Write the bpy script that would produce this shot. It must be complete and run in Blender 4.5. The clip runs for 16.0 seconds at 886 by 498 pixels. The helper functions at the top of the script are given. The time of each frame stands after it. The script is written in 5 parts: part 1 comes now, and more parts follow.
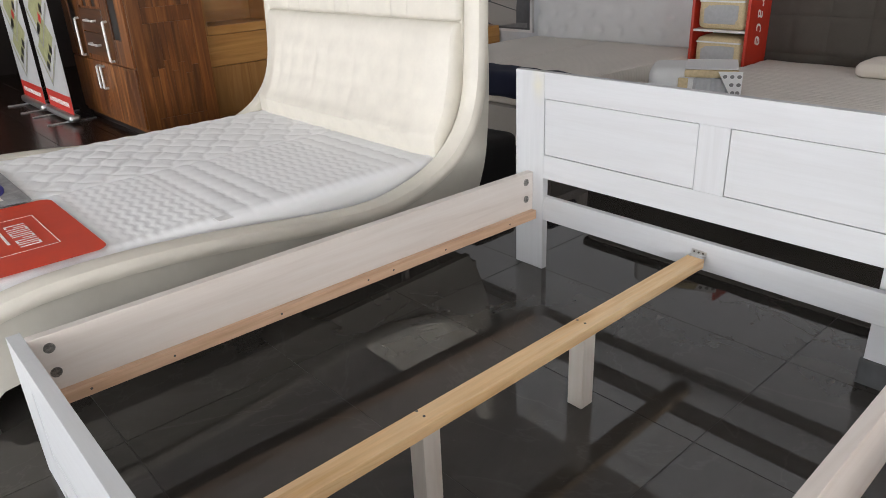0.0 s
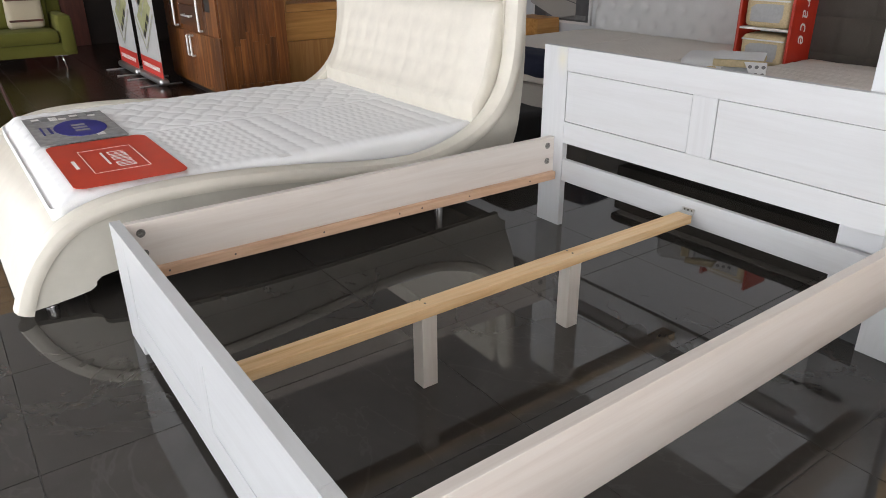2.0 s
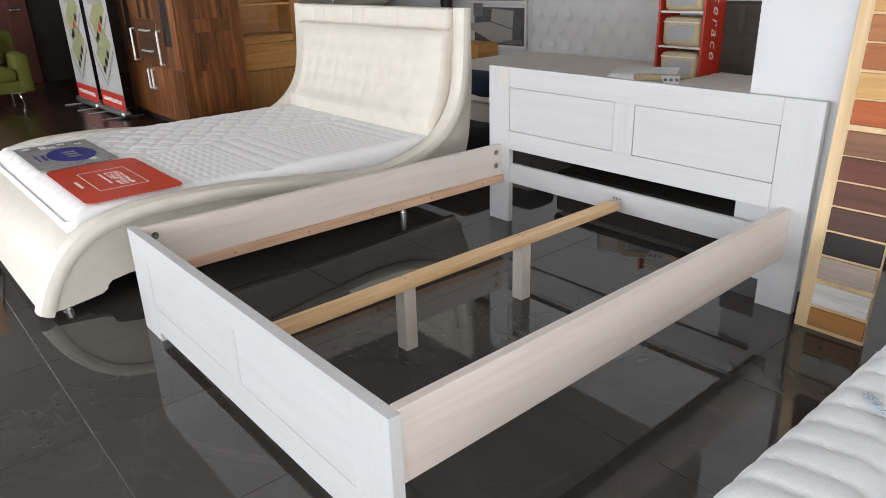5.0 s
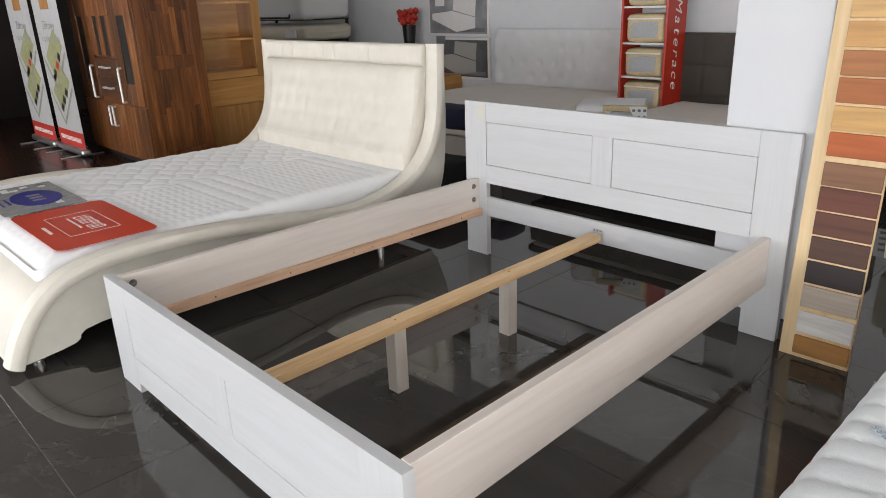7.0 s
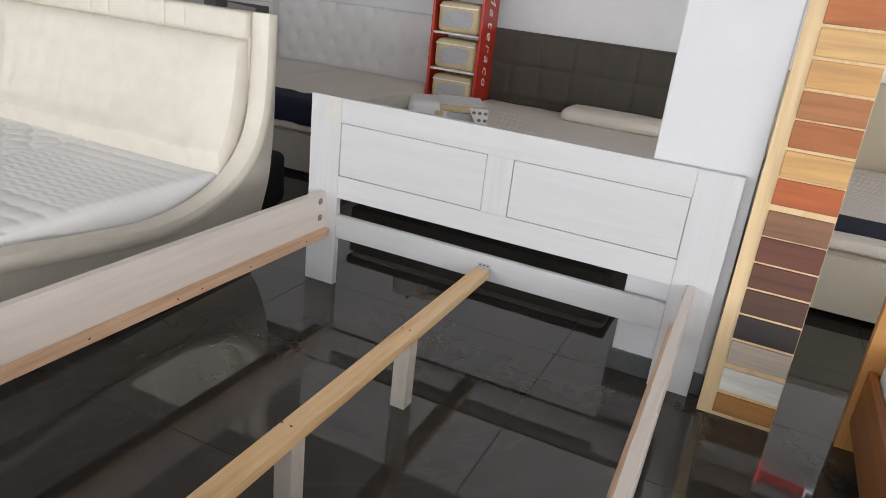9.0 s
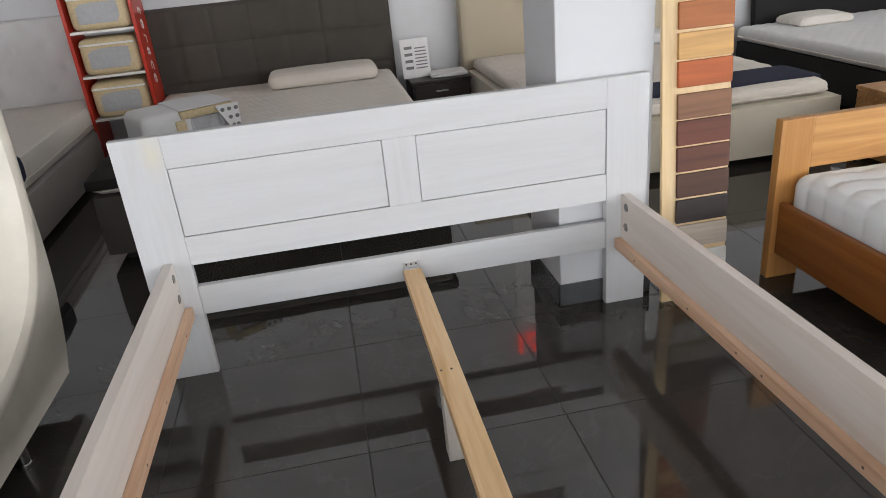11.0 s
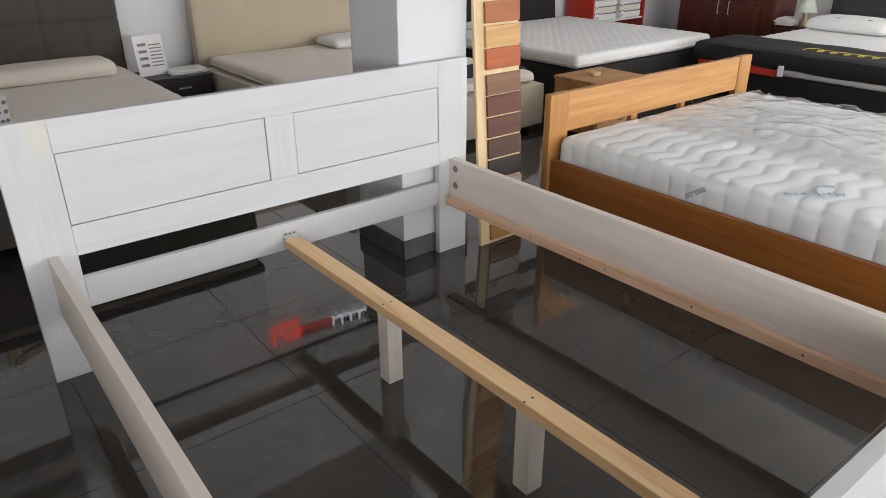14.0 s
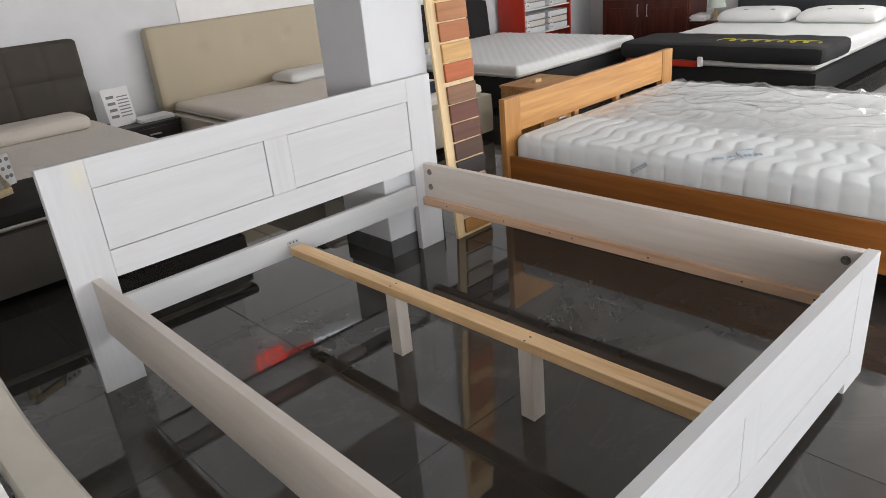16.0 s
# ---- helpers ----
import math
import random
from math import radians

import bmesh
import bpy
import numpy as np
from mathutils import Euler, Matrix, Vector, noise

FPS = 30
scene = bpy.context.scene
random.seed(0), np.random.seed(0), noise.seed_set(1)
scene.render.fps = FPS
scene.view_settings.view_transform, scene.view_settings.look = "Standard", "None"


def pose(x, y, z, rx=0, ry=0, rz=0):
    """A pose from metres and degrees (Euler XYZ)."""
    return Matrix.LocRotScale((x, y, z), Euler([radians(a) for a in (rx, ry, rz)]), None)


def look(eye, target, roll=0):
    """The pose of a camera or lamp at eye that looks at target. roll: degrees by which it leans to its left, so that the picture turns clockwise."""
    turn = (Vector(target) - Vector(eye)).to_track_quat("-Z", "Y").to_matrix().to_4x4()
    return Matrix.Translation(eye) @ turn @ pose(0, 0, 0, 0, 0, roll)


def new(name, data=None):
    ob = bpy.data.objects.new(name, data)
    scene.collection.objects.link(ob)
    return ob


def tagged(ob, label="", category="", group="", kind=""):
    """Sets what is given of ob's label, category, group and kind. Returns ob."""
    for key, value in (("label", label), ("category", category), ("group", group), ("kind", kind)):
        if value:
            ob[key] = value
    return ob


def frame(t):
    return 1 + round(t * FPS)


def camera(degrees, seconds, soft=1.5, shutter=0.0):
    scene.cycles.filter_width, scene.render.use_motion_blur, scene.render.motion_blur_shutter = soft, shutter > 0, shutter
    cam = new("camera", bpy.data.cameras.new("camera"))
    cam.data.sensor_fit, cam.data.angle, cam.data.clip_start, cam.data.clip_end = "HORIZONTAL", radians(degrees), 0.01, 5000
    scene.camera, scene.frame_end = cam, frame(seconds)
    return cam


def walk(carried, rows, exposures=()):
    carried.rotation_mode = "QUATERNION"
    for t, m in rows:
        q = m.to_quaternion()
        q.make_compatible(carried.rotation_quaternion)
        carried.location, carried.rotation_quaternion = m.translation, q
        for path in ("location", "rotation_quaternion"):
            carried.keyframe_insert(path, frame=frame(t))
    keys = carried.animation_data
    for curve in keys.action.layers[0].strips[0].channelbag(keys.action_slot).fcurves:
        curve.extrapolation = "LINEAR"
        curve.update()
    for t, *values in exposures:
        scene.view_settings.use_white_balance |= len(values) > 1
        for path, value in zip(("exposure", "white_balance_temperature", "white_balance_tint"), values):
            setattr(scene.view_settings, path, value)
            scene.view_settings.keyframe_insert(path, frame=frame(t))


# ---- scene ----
cam = camera(64.4, 16.0, soft=0.6)
PATH = [
    (0, (-2.302, -1.19, 1.427), (-1.102, 0.196, 0.628), -2.6),
    (0.5, (-2.412, -1.285, 1.402), (-1.237, 0.124, 0.606), -4.6),
    (1, (-2.512, -1.423, 1.425), (-1.374, -0.008, 0.588), -4.3),
    (1.5, (-2.541, -1.547, 1.429), (-1.439, -0.081, 0.631), -2.7),
    (2, (-2.494, -1.691, 1.381), (-1.432, -0.199, 0.578), -0.5),
    (2.5, (-2.505, -1.802, 1.36), (-1.546, -0.262, 0.517), -0.8),
    (3, (-2.542, -1.846, 1.359), (-1.615, -0.291, 0.509), -0.8),
    (3.5, (-2.645, -1.867, 1.38), (-1.637, -0.359, 0.536), -2.2),
    (4, (-2.785, -1.923, 1.424), (-1.672, -0.457, 0.641), -4.4),
    (4.2, (-2.825, -1.942, 1.422), (-1.648, -0.514, 0.663), -2.3),
    (6.3, (-2.928, -2.163, 1.459), (-1.736, -0.728, 0.739), -1.4),
    (6.5, (-2.955, -2.143, 1.464), (-1.767, -0.716, 0.722), -1.4),
    (7, (-2.928, -1.938, 1.466), (-1.633, -0.57, 0.795), -2.1),
    (7.5, (-2.932, -1.767, 1.465), (-1.558, -0.5, 0.754), -0.4),
    (8, (-2.84, -1.537, 1.473), (-1.423, -0.33, 0.742), -4.8),
    (8.2, (-2.805, -1.423, 1.473), (-1.325, -0.287, 0.755), -2.3),
    (10.3, (-2.459, -0.171, 1.425), (-0.631, -0.071, 0.62), -0.6),
    (10.5, (-2.431, -0.051, 1.424), (-0.601, -0.039, 0.617), -4.0),
    (11, (-2.366, 0.225, 1.436), (-0.563, -0.042, 0.613), -5.6),
    (11.5, (-2.219, 0.322, 1.42), (-0.458, -0.153, 0.6), -6.6),
    (12, (-2.083, 0.444, 1.436), (-0.404, -0.349, 0.694), -2.1),
    (12.5, (-2.11, 0.668, 1.434), (-0.491, -0.118, 0.562), -4.3),
    (13, (-2.159, 0.887, 1.435), (-0.63, -0.048, 0.548), -3.7),
    (13.5, (-2.282, 1.013, 1.449), (-0.806, -0.019, 0.578), -0.9),
    (14, (-2.433, 1.121, 1.46), (-1.008, 0.003, 0.614), -0.3),
    (14.5, (-2.497, 1.188, 1.476), (-1.046, 0.06, 0.688), -0.9),
    (15, (-2.51, 1.303, 1.482), (-1.061, 0.148, 0.729), -1.4),
    (15.5, (-2.567, 1.415, 1.476), (-1.144, 0.233, 0.717), -0.7),
    (16, (-2.667, 1.503, 1.49), (-1.304, 0.269, 0.702), -5.5),
]
walk(cam, [(t, look(eye, target, roll)) for t, eye, target, roll in PATH],
     exposures=[(0, 0.06, 6360, 10), (1.5, 0.05, 6360, 10), (4.2, 0.03, 6340, 10), (6.3, -0.07, 6400, 10), (8.2, -0.10, 6500, 10), (10.3, -0.09, 6360, 10), (11.5, -0.07, 6400, 10), (12, -0.19, 6460, 10), (12.5, -0.20, 6500, 10), (14, -0.02, 6480, 10), (16, -0.07, 6480, 10)])

# ---- light ----
world = bpy.data.worlds.new("sky")
scene.world = world
world.use_nodes = True
wn = world.node_tree
sky = wn.nodes.new("ShaderNodeTexSky")
sky.sky_type = "NISHITA"
sky.sun_disc = False
sky.sun_elevation = radians(50)
sky.sun_rotation = radians(200)
wn.links.new(sky.outputs[0], wn.nodes["Background"].inputs[0])
wn.nodes["Background"].inputs[1].default_value = 0.12


def window_light(name, loc, rot, sx, sy, watts, color=(1, 0.975, 0.985)):
    d = bpy.data.lights.new(name, "AREA")
    d.shape, d.size, d.size_y, d.energy, d.color = "RECTANGLE", sx, sy, watts, color
    o = new(name, d)
    o.matrix_world = pose(*loc, *rot)
    return o


FRONT_X, BACK_X, RIGHT_Y, LEFT_Y, CEIL = -11.0, 3.68, -7.6, 10.2, 2.87
# daylight through the shop front behind the walk, and through its return on the far side
window_light("shopfront_daylight", (FRONT_X + 0.75, 0.2, 1.6), (134, 0, -90), 14.0, 2.4, 880, (0.985, 0.985, 1.0))
window_light("side_window_daylight", (-4.7, RIGHT_Y + 0.75, 1.6), (134, 0, 0), 7.6, 2.4, 420, (1.0, 0.95, 0.90))
# fill lamp in an assumed, unseen left window, added to brighten faces turned to +y
window_light("left_fill_light", (-7.6, LEFT_Y - 0.7, 1.6), (118, 0, 180), 5.4, 2.4, 400, (1.0, 0.94, 0.88))

# ---- materials ----
MATS = {}


def nodes_of(name):
    m = bpy.data.materials.new(name)
    m.use_nodes = True
    n, l = m.node_tree.nodes, m.node_tree.links
    b = n["Principled BSDF"]
    MATS[name] = m
    return m, n, l, b


def coords(n, l, scale=(1, 1, 1), kind="Object"):
    tc = n.new("ShaderNodeTexCoord")
    mp = n.new("ShaderNodeMapping")
    mp.inputs["Scale"].default_value = scale
    l.new(tc.outputs[kind], mp.inputs[0])
    return mp.outputs[0]


def noise_tex(n, l, vec, scale, detail=4, rough=0.6, dist=0.0):
    t = n.new("ShaderNodeTexNoise")
    t.inputs["Scale"].default_value = scale
    t.inputs["Detail"].default_value = detail
    t.inputs["Roughness"].default_value = rough
    t.inputs["Distortion"].default_value = dist
    l.new(vec, t.inputs["Vector"])
    return t.outputs["Fac"]


def ramp(n, l, fac, stops):
    r = n.new("ShaderNodeValToRGB")
    e = r.color_ramp.elements
    while len(e) < len(stops):
        e.new(0.5)
    for k, (p, c) in zip(e, stops):
        k.position, k.color = p, (*c, 1)
    l.new(fac, r.inputs[0])
    return r.outputs[0]


def mixed(n, l, a, b, fac, mode="MULTIPLY"):
    m = n.new("ShaderNodeMix")
    m.data_type, m.blend_type = "RGBA", mode
    if isinstance(fac, float):
        m.inputs[0].default_value = fac
    else:
        l.new(fac, m.inputs[0])
    for sock, v in ((m.inputs[6], a), (m.inputs[7], b)):
        if isinstance(v, tuple):
            sock.default_value = (*v, 1)
        else:
            l.new(v, sock)
    return m.outputs[2]


def bump(n, l, b, height, strength=0.2, dist=0.01):
    k = n.new("ShaderNodeBump")
    k.inputs["Strength"].default_value, k.inputs["Distance"].default_value = strength, dist
    l.new(height, k.inputs["Height"])
    l.new(k.outputs[0], b.inputs["Normal"])


def plain(name, color, rough=0.5, metal=0.0, var=0.12, scale=14, bmp=0.08, spec=0.5):
    """Paint, plastic, metal: two scales of faint wear."""
    m, n, l, b = nodes_of(name)
    v = coords(n, l)
    f = noise_tex(n, l, v, scale, 5)
    g = noise_tex(n, l, v, scale * 0.12, 3)
    lo, hi = tuple(c * (1 - var) for c in color), tuple(min(1, c * (1 + var)) for c in color)
    c = ramp(n, l, f, [(0.3, lo), (0.7, hi)])
    c = mixed(n, l, c, ramp(n, l, g, [(0.3, (1 - var,) * 3), (0.7, (1, 1, 1))]), 1.0)
    l.new(c, b.inputs["Base Color"])
    b.inputs["Roughness"].default_value, b.inputs["Metallic"].default_value = rough, metal
    b.inputs["Specular IOR Level"].default_value = spec
    if bmp:
        bump(n, l, b, noise_tex(n, l, v, scale * 6, 4), bmp, 0.003)
    return m


def wood(name, dark, mid, light, axis=0, grain=9.0, rough=0.45, streak=0.5, bmp=0.12, per_object=0.0, knots=False, contrast=1.0):
    """Grain runs along the axis; growth bands, fine pores, and a shift from board to board."""
    m, n, l, b = nodes_of(name)
    sc = [grain, grain, grain]
    sc[axis] = grain * 0.06
    v = coords(n, l, tuple(sc))
    info = n.new("ShaderNodeObjectInfo")
    add = n.new("ShaderNodeVectorMath")
    l.new(v, add.inputs[0])
    mul = n.new("ShaderNodeMath")
    mul.operation = "MULTIPLY"
    mul.inputs[1].default_value = 37.0
    l.new(info.outputs["Random"], mul.inputs[0])
    l.new(mul.outputs[0], add.inputs[1])
    v = add.outputs[0]
    bands = noise_tex(n, l, v, 1.6, 3, 0.55, 1.2)
    fine = noise_tex(n, l, v, 9.0, 6, 0.7, 0.4)
    c = ramp(n, l, bands, [(0.5 - 0.22 * contrast, dark), (0.5, mid), (0.5 + 0.2 * contrast, light)])
    c = mixed(n, l, c, ramp(n, l, fine, [(0.35, tuple(1 - streak * 0.5 for _ in range(3))), (0.65, (1, 1, 1))]), 1.0)
    if knots:
        vo = n.new("ShaderNodeTexVoronoi")
        vo.inputs["Scale"].default_value = 2.6
        ks = [1.6, 1.6, 1.6]
        ks[axis] = 0.7
        l.new(coords(n, l, tuple(ks)), vo.inputs["Vector"])
        k = ramp(n, l, vo.outputs["Distance"], [(0.04, (0.30, 0.13, 0.05)), (0.085, (1, 1, 1))])
        c = mixed(n, l, c, k, 1.0)
    if per_object:
        hs = n.new("ShaderNodeHueSaturation")
        mr = n.new("ShaderNodeMapRange")
        mr.inputs["To Min"].default_value, mr.inputs["To Max"].default_value = 1 - per_object, 1 + per_object
        l.new(info.outputs["Random"], mr.inputs["Value"])
        l.new(mr.outputs[0], hs.inputs["Value"])
        l.new(c, hs.inputs["Color"])
        c = hs.outputs[0]
    l.new(c, b.inputs["Base Color"])
    b.inputs["Roughness"].default_value = rough
    bump(n, l, b, fine, bmp, 0.004)
    return m


def fabric(name, color, scale=220, rough=0.9, var=0.1, bmp=0.25, blot=2.0, rib=0.0, wrinkle=0.0):
    m, n, l, b = nodes_of(name)
    v = coords(n, l)
    w = noise_tex(n, l, v, scale, 2, 0.5)
    g = noise_tex(n, l, v, blot, 4)
    lo, hi = tuple(c * (1 - var) for c in color), tuple(min(1, c * (1 + var)) for c in color)
    c = ramp(n, l, w, [(0.3, lo), (0.7, hi)])
    c = mixed(n, l, c, ramp(n, l, g, [(0.3, (1 - var,) * 3), (0.7, (1, 1, 1))]), 1.0)
    l.new(c, b.inputs["Base Color"])
    b.inputs["Roughness"].default_value = rough
    b.inputs["Sheen Weight"].default_value = 0.12 if max(color) > 0.3 else 0.0
    bump(n, l, b, w, bmp, 0.002)
    fine = b.inputs["Normal"].links[0].from_node
    if rib:
        wv = n.new("ShaderNodeTexWave")
        wv.inputs["Scale"].default_value = rib
        wv.inputs["Distortion"].default_value = 1.2
        wv.inputs["Detail Scale"].default_value = 1.5
        l.new(v, wv.inputs["Vector"])
        k = n.new("ShaderNodeBump")
        k.inputs["Strength"].default_value, k.inputs["Distance"].default_value = 0.5, 0.006
        l.new(wv.outputs["Fac"], k.inputs["Height"])
        l.new(k.outputs[0], fine.inputs["Normal"])
    if wrinkle:
        r = n.new("ShaderNodeTexNoise")
        r.noise_type = "RIDGED_MULTIFRACTAL"
        r.inputs["Scale"].default_value = wrinkle
        r.inputs["Detail"].default_value = 3
        r.inputs["Distortion"].default_value = 0.6
        l.new(v, r.inputs["Vector"])
        k = n.new("ShaderNodeBump")
        k.inputs["Strength"].default_value, k.inputs["Distance"].default_value = 0.8, 0.006
        l.new(r.outputs["Fac"], k.inputs["Height"])
        l.new(k.outputs[0], fine.inputs["Normal"])
    return m


def stained_post(name, src_low, src_high, centre):
    """Whitewashed pine with a yellow resin stain near the joint."""
    m = wood(name, src_low, src_high, tuple(v * 1.05 for v in src_high), 2, 7, 0.42, 0.10, 0.05)
    n, l = m.node_tree.nodes, m.node_tree.links
    b = n["Principled BSDF"]
    old = b.inputs["Base Color"].links[0].from_socket
    geo = n.new("ShaderNodeNewGeometry")
    mp = n.new("ShaderNodeMapping")
    mp.vector_type = "TEXTURE"
    mp.inputs["Location"].default_value = centre
    mp.inputs["Scale"].default_value = (0.2, 0.05, 0.11)
    l.new(geo.outputs["Position"], mp.inputs[0])
    g = n.new("ShaderNodeTexGradient")
    g.gradient_type = "SPHERICAL"
    l.new(mp.outputs[0], g.inputs[0])
    mul = n.new("ShaderNodeMath")
    mul.operation = "MULTIPLY"
    l.new(g.outputs["Fac"], mul.inputs[0])
    l.new(noise_tex(n, l, geo.outputs["Position"], 18, 4), mul.inputs[1])
    l.new(mixed(n, l, old, (0.64, 0.60, 0.43), mul.outputs[0], "MIX"), b.inputs["Base Color"])
    return m


def tile_stone():
    m, n, l, b = nodes_of("polished_dark_tile")
    v = coords(n, l, kind="Object")
    geo = n.new("ShaderNodeNewGeometry")
    v = geo.outputs["Position"]
    info = n.new("ShaderNodeObjectInfo")
    off = n.new("ShaderNodeVectorMath")
    off.operation = "SCALE"
    off.inputs[0].default_value = (7, 13, 3)
    l.new(info.outputs["Random"], off.inputs["Scale"])
    ad = n.new("ShaderNodeVectorMath")
    l.new(v, ad.inputs[0])
    l.new(off.outputs[0], ad.inputs[1])
    v = ad.outputs[0]
    cloud = noise_tex(n, l, v, 1.3, 6, 0.62, 1.1)
    vein = noise_tex(n, l, v, 0.9, 5, 0.55, 2.6)
    c = ramp(n, l, cloud, [(0.3, (0.033, 0.030, 0.027)), (0.6, (0.046, 0.042, 0.038)), (0.8, (0.066, 0.060, 0.055))])
    vm = ramp(n, l, vein, [(0.488, (0, 0, 0)), (0.5, (0.10, 0.10, 0.10)), (0.512, (0, 0, 0))])
    c = mixed(n, l, c, (0.13, 0.122, 0.116), vm, "MIX")
    dust = ramp(n, l, noise_tex(n, l, v, 95, 2, 0.5), [(0.74, (0, 0, 0)), (0.80, (0.22, 0.22, 0.22))])
    c = mixed(n, l, c, (0.22, 0.21, 0.20), dust, "MIX")
    l.new(c, b.inputs["Base Color"])
    smear = noise_tex(n, l, v, 5, 4)
    r = ramp(n, l, smear, [(0.2, (0.016,) * 3), (0.9, (0.042,) * 3)])
    l.new(r, b.inputs["Roughness"])
    b.inputs["IOR"].default_value = 1.57
    bump(n, l, b, noise_tex(n, l, v, 3.0, 2), 0.01, 0.003)
    return m


def glass(name):
    m, n, l, b = nodes_of(name)
    b.inputs["Transmission Weight"].default_value = 1.0
    b.inputs["Roughness"].default_value = 0.02
    b.inputs["IOR"].default_value = 1.45
    b.inputs["Base Color"].default_value = (0.95, 0.97, 0.97, 1)
    return m


def clear_film(name):
    """Thin polythene: mostly see-through, with gloss on its folds."""
    m, n, l, b = nodes_of(name)
    gl = n.new("ShaderNodeBsdfGlossy")
    gl.inputs["Roughness"].default_value = 0.26
    lw = n.new("ShaderNodeLayerWeight")
    lw.inputs["Blend"].default_value = 0.5
    pw = n.new("ShaderNodeMath")
    pw.operation, pw.inputs[1].default_value = "POWER", 2.4
    l.new(lw.outputs["Facing"], pw.inputs[0])
    mr = n.new("ShaderNodeMapRange")
    mr.inputs["To Min"].default_value, mr.inputs["To Max"].default_value = 0.035, 0.65
    l.new(pw.outputs[0], mr.inputs["Value"])
    tr = n.new("ShaderNodeBsdfTransparent")
    mx = n.new("ShaderNodeMixShader")
    l.new(mr.outputs[0], mx.inputs[0])
    l.new(tr.outputs[0], mx.inputs[1])
    l.new(gl.outputs[0], mx.inputs[2])
    l.new(mx.outputs[0], n["Material Output"].inputs[0])
    return m


def glow(name, color, power):
    m, n, l, b = nodes_of(name)
    b.inputs["Base Color"].default_value = (*color, 1)
    b.inputs["Emission Color"].default_value = (*color, 1)
    b.inputs["Emission Strength"].default_value = power
    return m


white_wood = wood("whitewashed_pine", (0.545, 0.552, 0.562), (0.570, 0.580, 0.592), (0.585, 0.597, 0.611), 1, 11, 0.42, 0.075, 0.08, 0.01)
# the same whitewash, with the warm side light tinted into its colour
white_wood_x_warm_lit = wood("whitewashed_pine_warm_lit", (0.61, 0.55, 0.505), (0.66, 0.605, 0.56), (0.69, 0.645, 0.605), 0, 11, 0.42, 0.07, 0.05, 0.01)
white_wood_z = wood("whitewashed_pine_upright", (0.545, 0.552, 0.562), (0.570, 0.580, 0.592), (0.585, 0.597, 0.611), 2, 11, 0.42, 0.075, 0.08, 0.01)
resin_post = stained_post("resin_stained_pine", (0.545, 0.552, 0.562), (0.570, 0.580, 0.592), (0.0, 0.80, 0.86))
beam_pine = wood("raw_pine", (0.68, 0.41, 0.18), (0.82, 0.56, 0.30), (0.88, 0.66, 0.40), 0, 14, 0.5, 0.22, 0.1, 0.04, True)
cleat_wood = wood("raw_beech_strip", (0.56, 0.35, 0.22), (0.69, 0.46, 0.31), (0.75, 0.53, 0.37), 0, 12, 0.5, 0.2, 0.1, 0.05)
oak_y = wood("oiled_alder", (0.33, 0.145, 0.04), (0.48, 0.24, 0.075), (0.57, 0.31, 0.11), 1, 8, 0.4, 0.28, 0.08, 0.06, True)
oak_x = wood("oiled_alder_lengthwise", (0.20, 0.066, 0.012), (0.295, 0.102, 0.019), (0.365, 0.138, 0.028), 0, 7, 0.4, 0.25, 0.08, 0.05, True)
oak_z = wood("oiled_alder_upright", (0.31, 0.135, 0.035), (0.44, 0.21, 0.06), (0.52, 0.27, 0.09), 2, 7, 0.4, 0.2, 0.08, 0.06)
pale_z = wood("pale_birch_upright", (0.60, 0.43, 0.22), (0.70, 0.52, 0.29), (0.76, 0.59, 0.35), 2, 8, 0.5, 0.15, 0.06, 0.03)
chest_oak = wood("pale_chest_oak", (0.52, 0.29, 0.11), (0.64, 0.39, 0.17), (0.72, 0.47, 0.23), 0, 8, 0.42, 0.18, 0.08, 0.06)
light_oak = wood("light_oak", (0.46, 0.21, 0.05), (0.60, 0.30, 0.085), (0.68, 0.37, 0.12), 0, 8, 0.42, 0.2, 0.08, 0.08)
parquet = wood("dark_parquet_wood", (0.072, 0.021, 0.005), (0.165, 0.055, 0.012), (0.31, 0.120, 0.028), 2, 9, 0.38, 0.45, 0.1, 0.38)
parquet_drawer = wood("dark_drawer_wood", (0.040, 0.014, 0.004), (0.075, 0.026, 0.008), (0.12, 0.045, 0.014), 1, 9, 0.38, 0.35, 0.1, 0.1)
mahogany = wood("dark_mahogany", (0.045, 0.012, 0.008), (0.085, 0.022, 0.014), (0.12, 0.034, 0.02), 2, 8, 0.3, 0.3, 0.06, 0.05)
wenge = wood("dark_wenge", (0.010, 0.007, 0.006), (0.018, 0.013, 0.012), (0.026, 0.019, 0.017), 1, 9, 0.4, 0.3, 0.08, 0.05)
grey_wood = wood("grey_painted_wood", (0.035, 0.04, 0.045), (0.05, 0.057, 0.064), (0.062, 0.07, 0.078), 0, 8, 0.45, 0.2, 0.08, 0.05)
leather = plain("cream_leatherette", (0.70, 0.665, 0.585), 0.42, 0, 0.05, 9, 0.12)
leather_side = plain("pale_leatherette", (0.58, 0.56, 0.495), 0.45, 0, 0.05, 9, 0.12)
cream_fab = fabric("cream_upholstery", (0.50, 0.44, 0.325), 180, 0.9, 0.05, 0.1)
cream_pale = fabric("ivory_upholstery", (0.66, 0.61, 0.50), 180)
mat_white = fabric("white_mattress_ticking", (0.72, 0.73, 0.73), 260, 0.85, 0.05, 0.18)
mat_filmed = fabric("white_ticking_under_film", (0.66, 0.695, 0.715), 260, 0.8, 0.05, 0.18)
mat_bright = fabric("bright_white_ticking", (0.85, 0.86, 0.87), 260, 0.85, 0.04, 0.15)
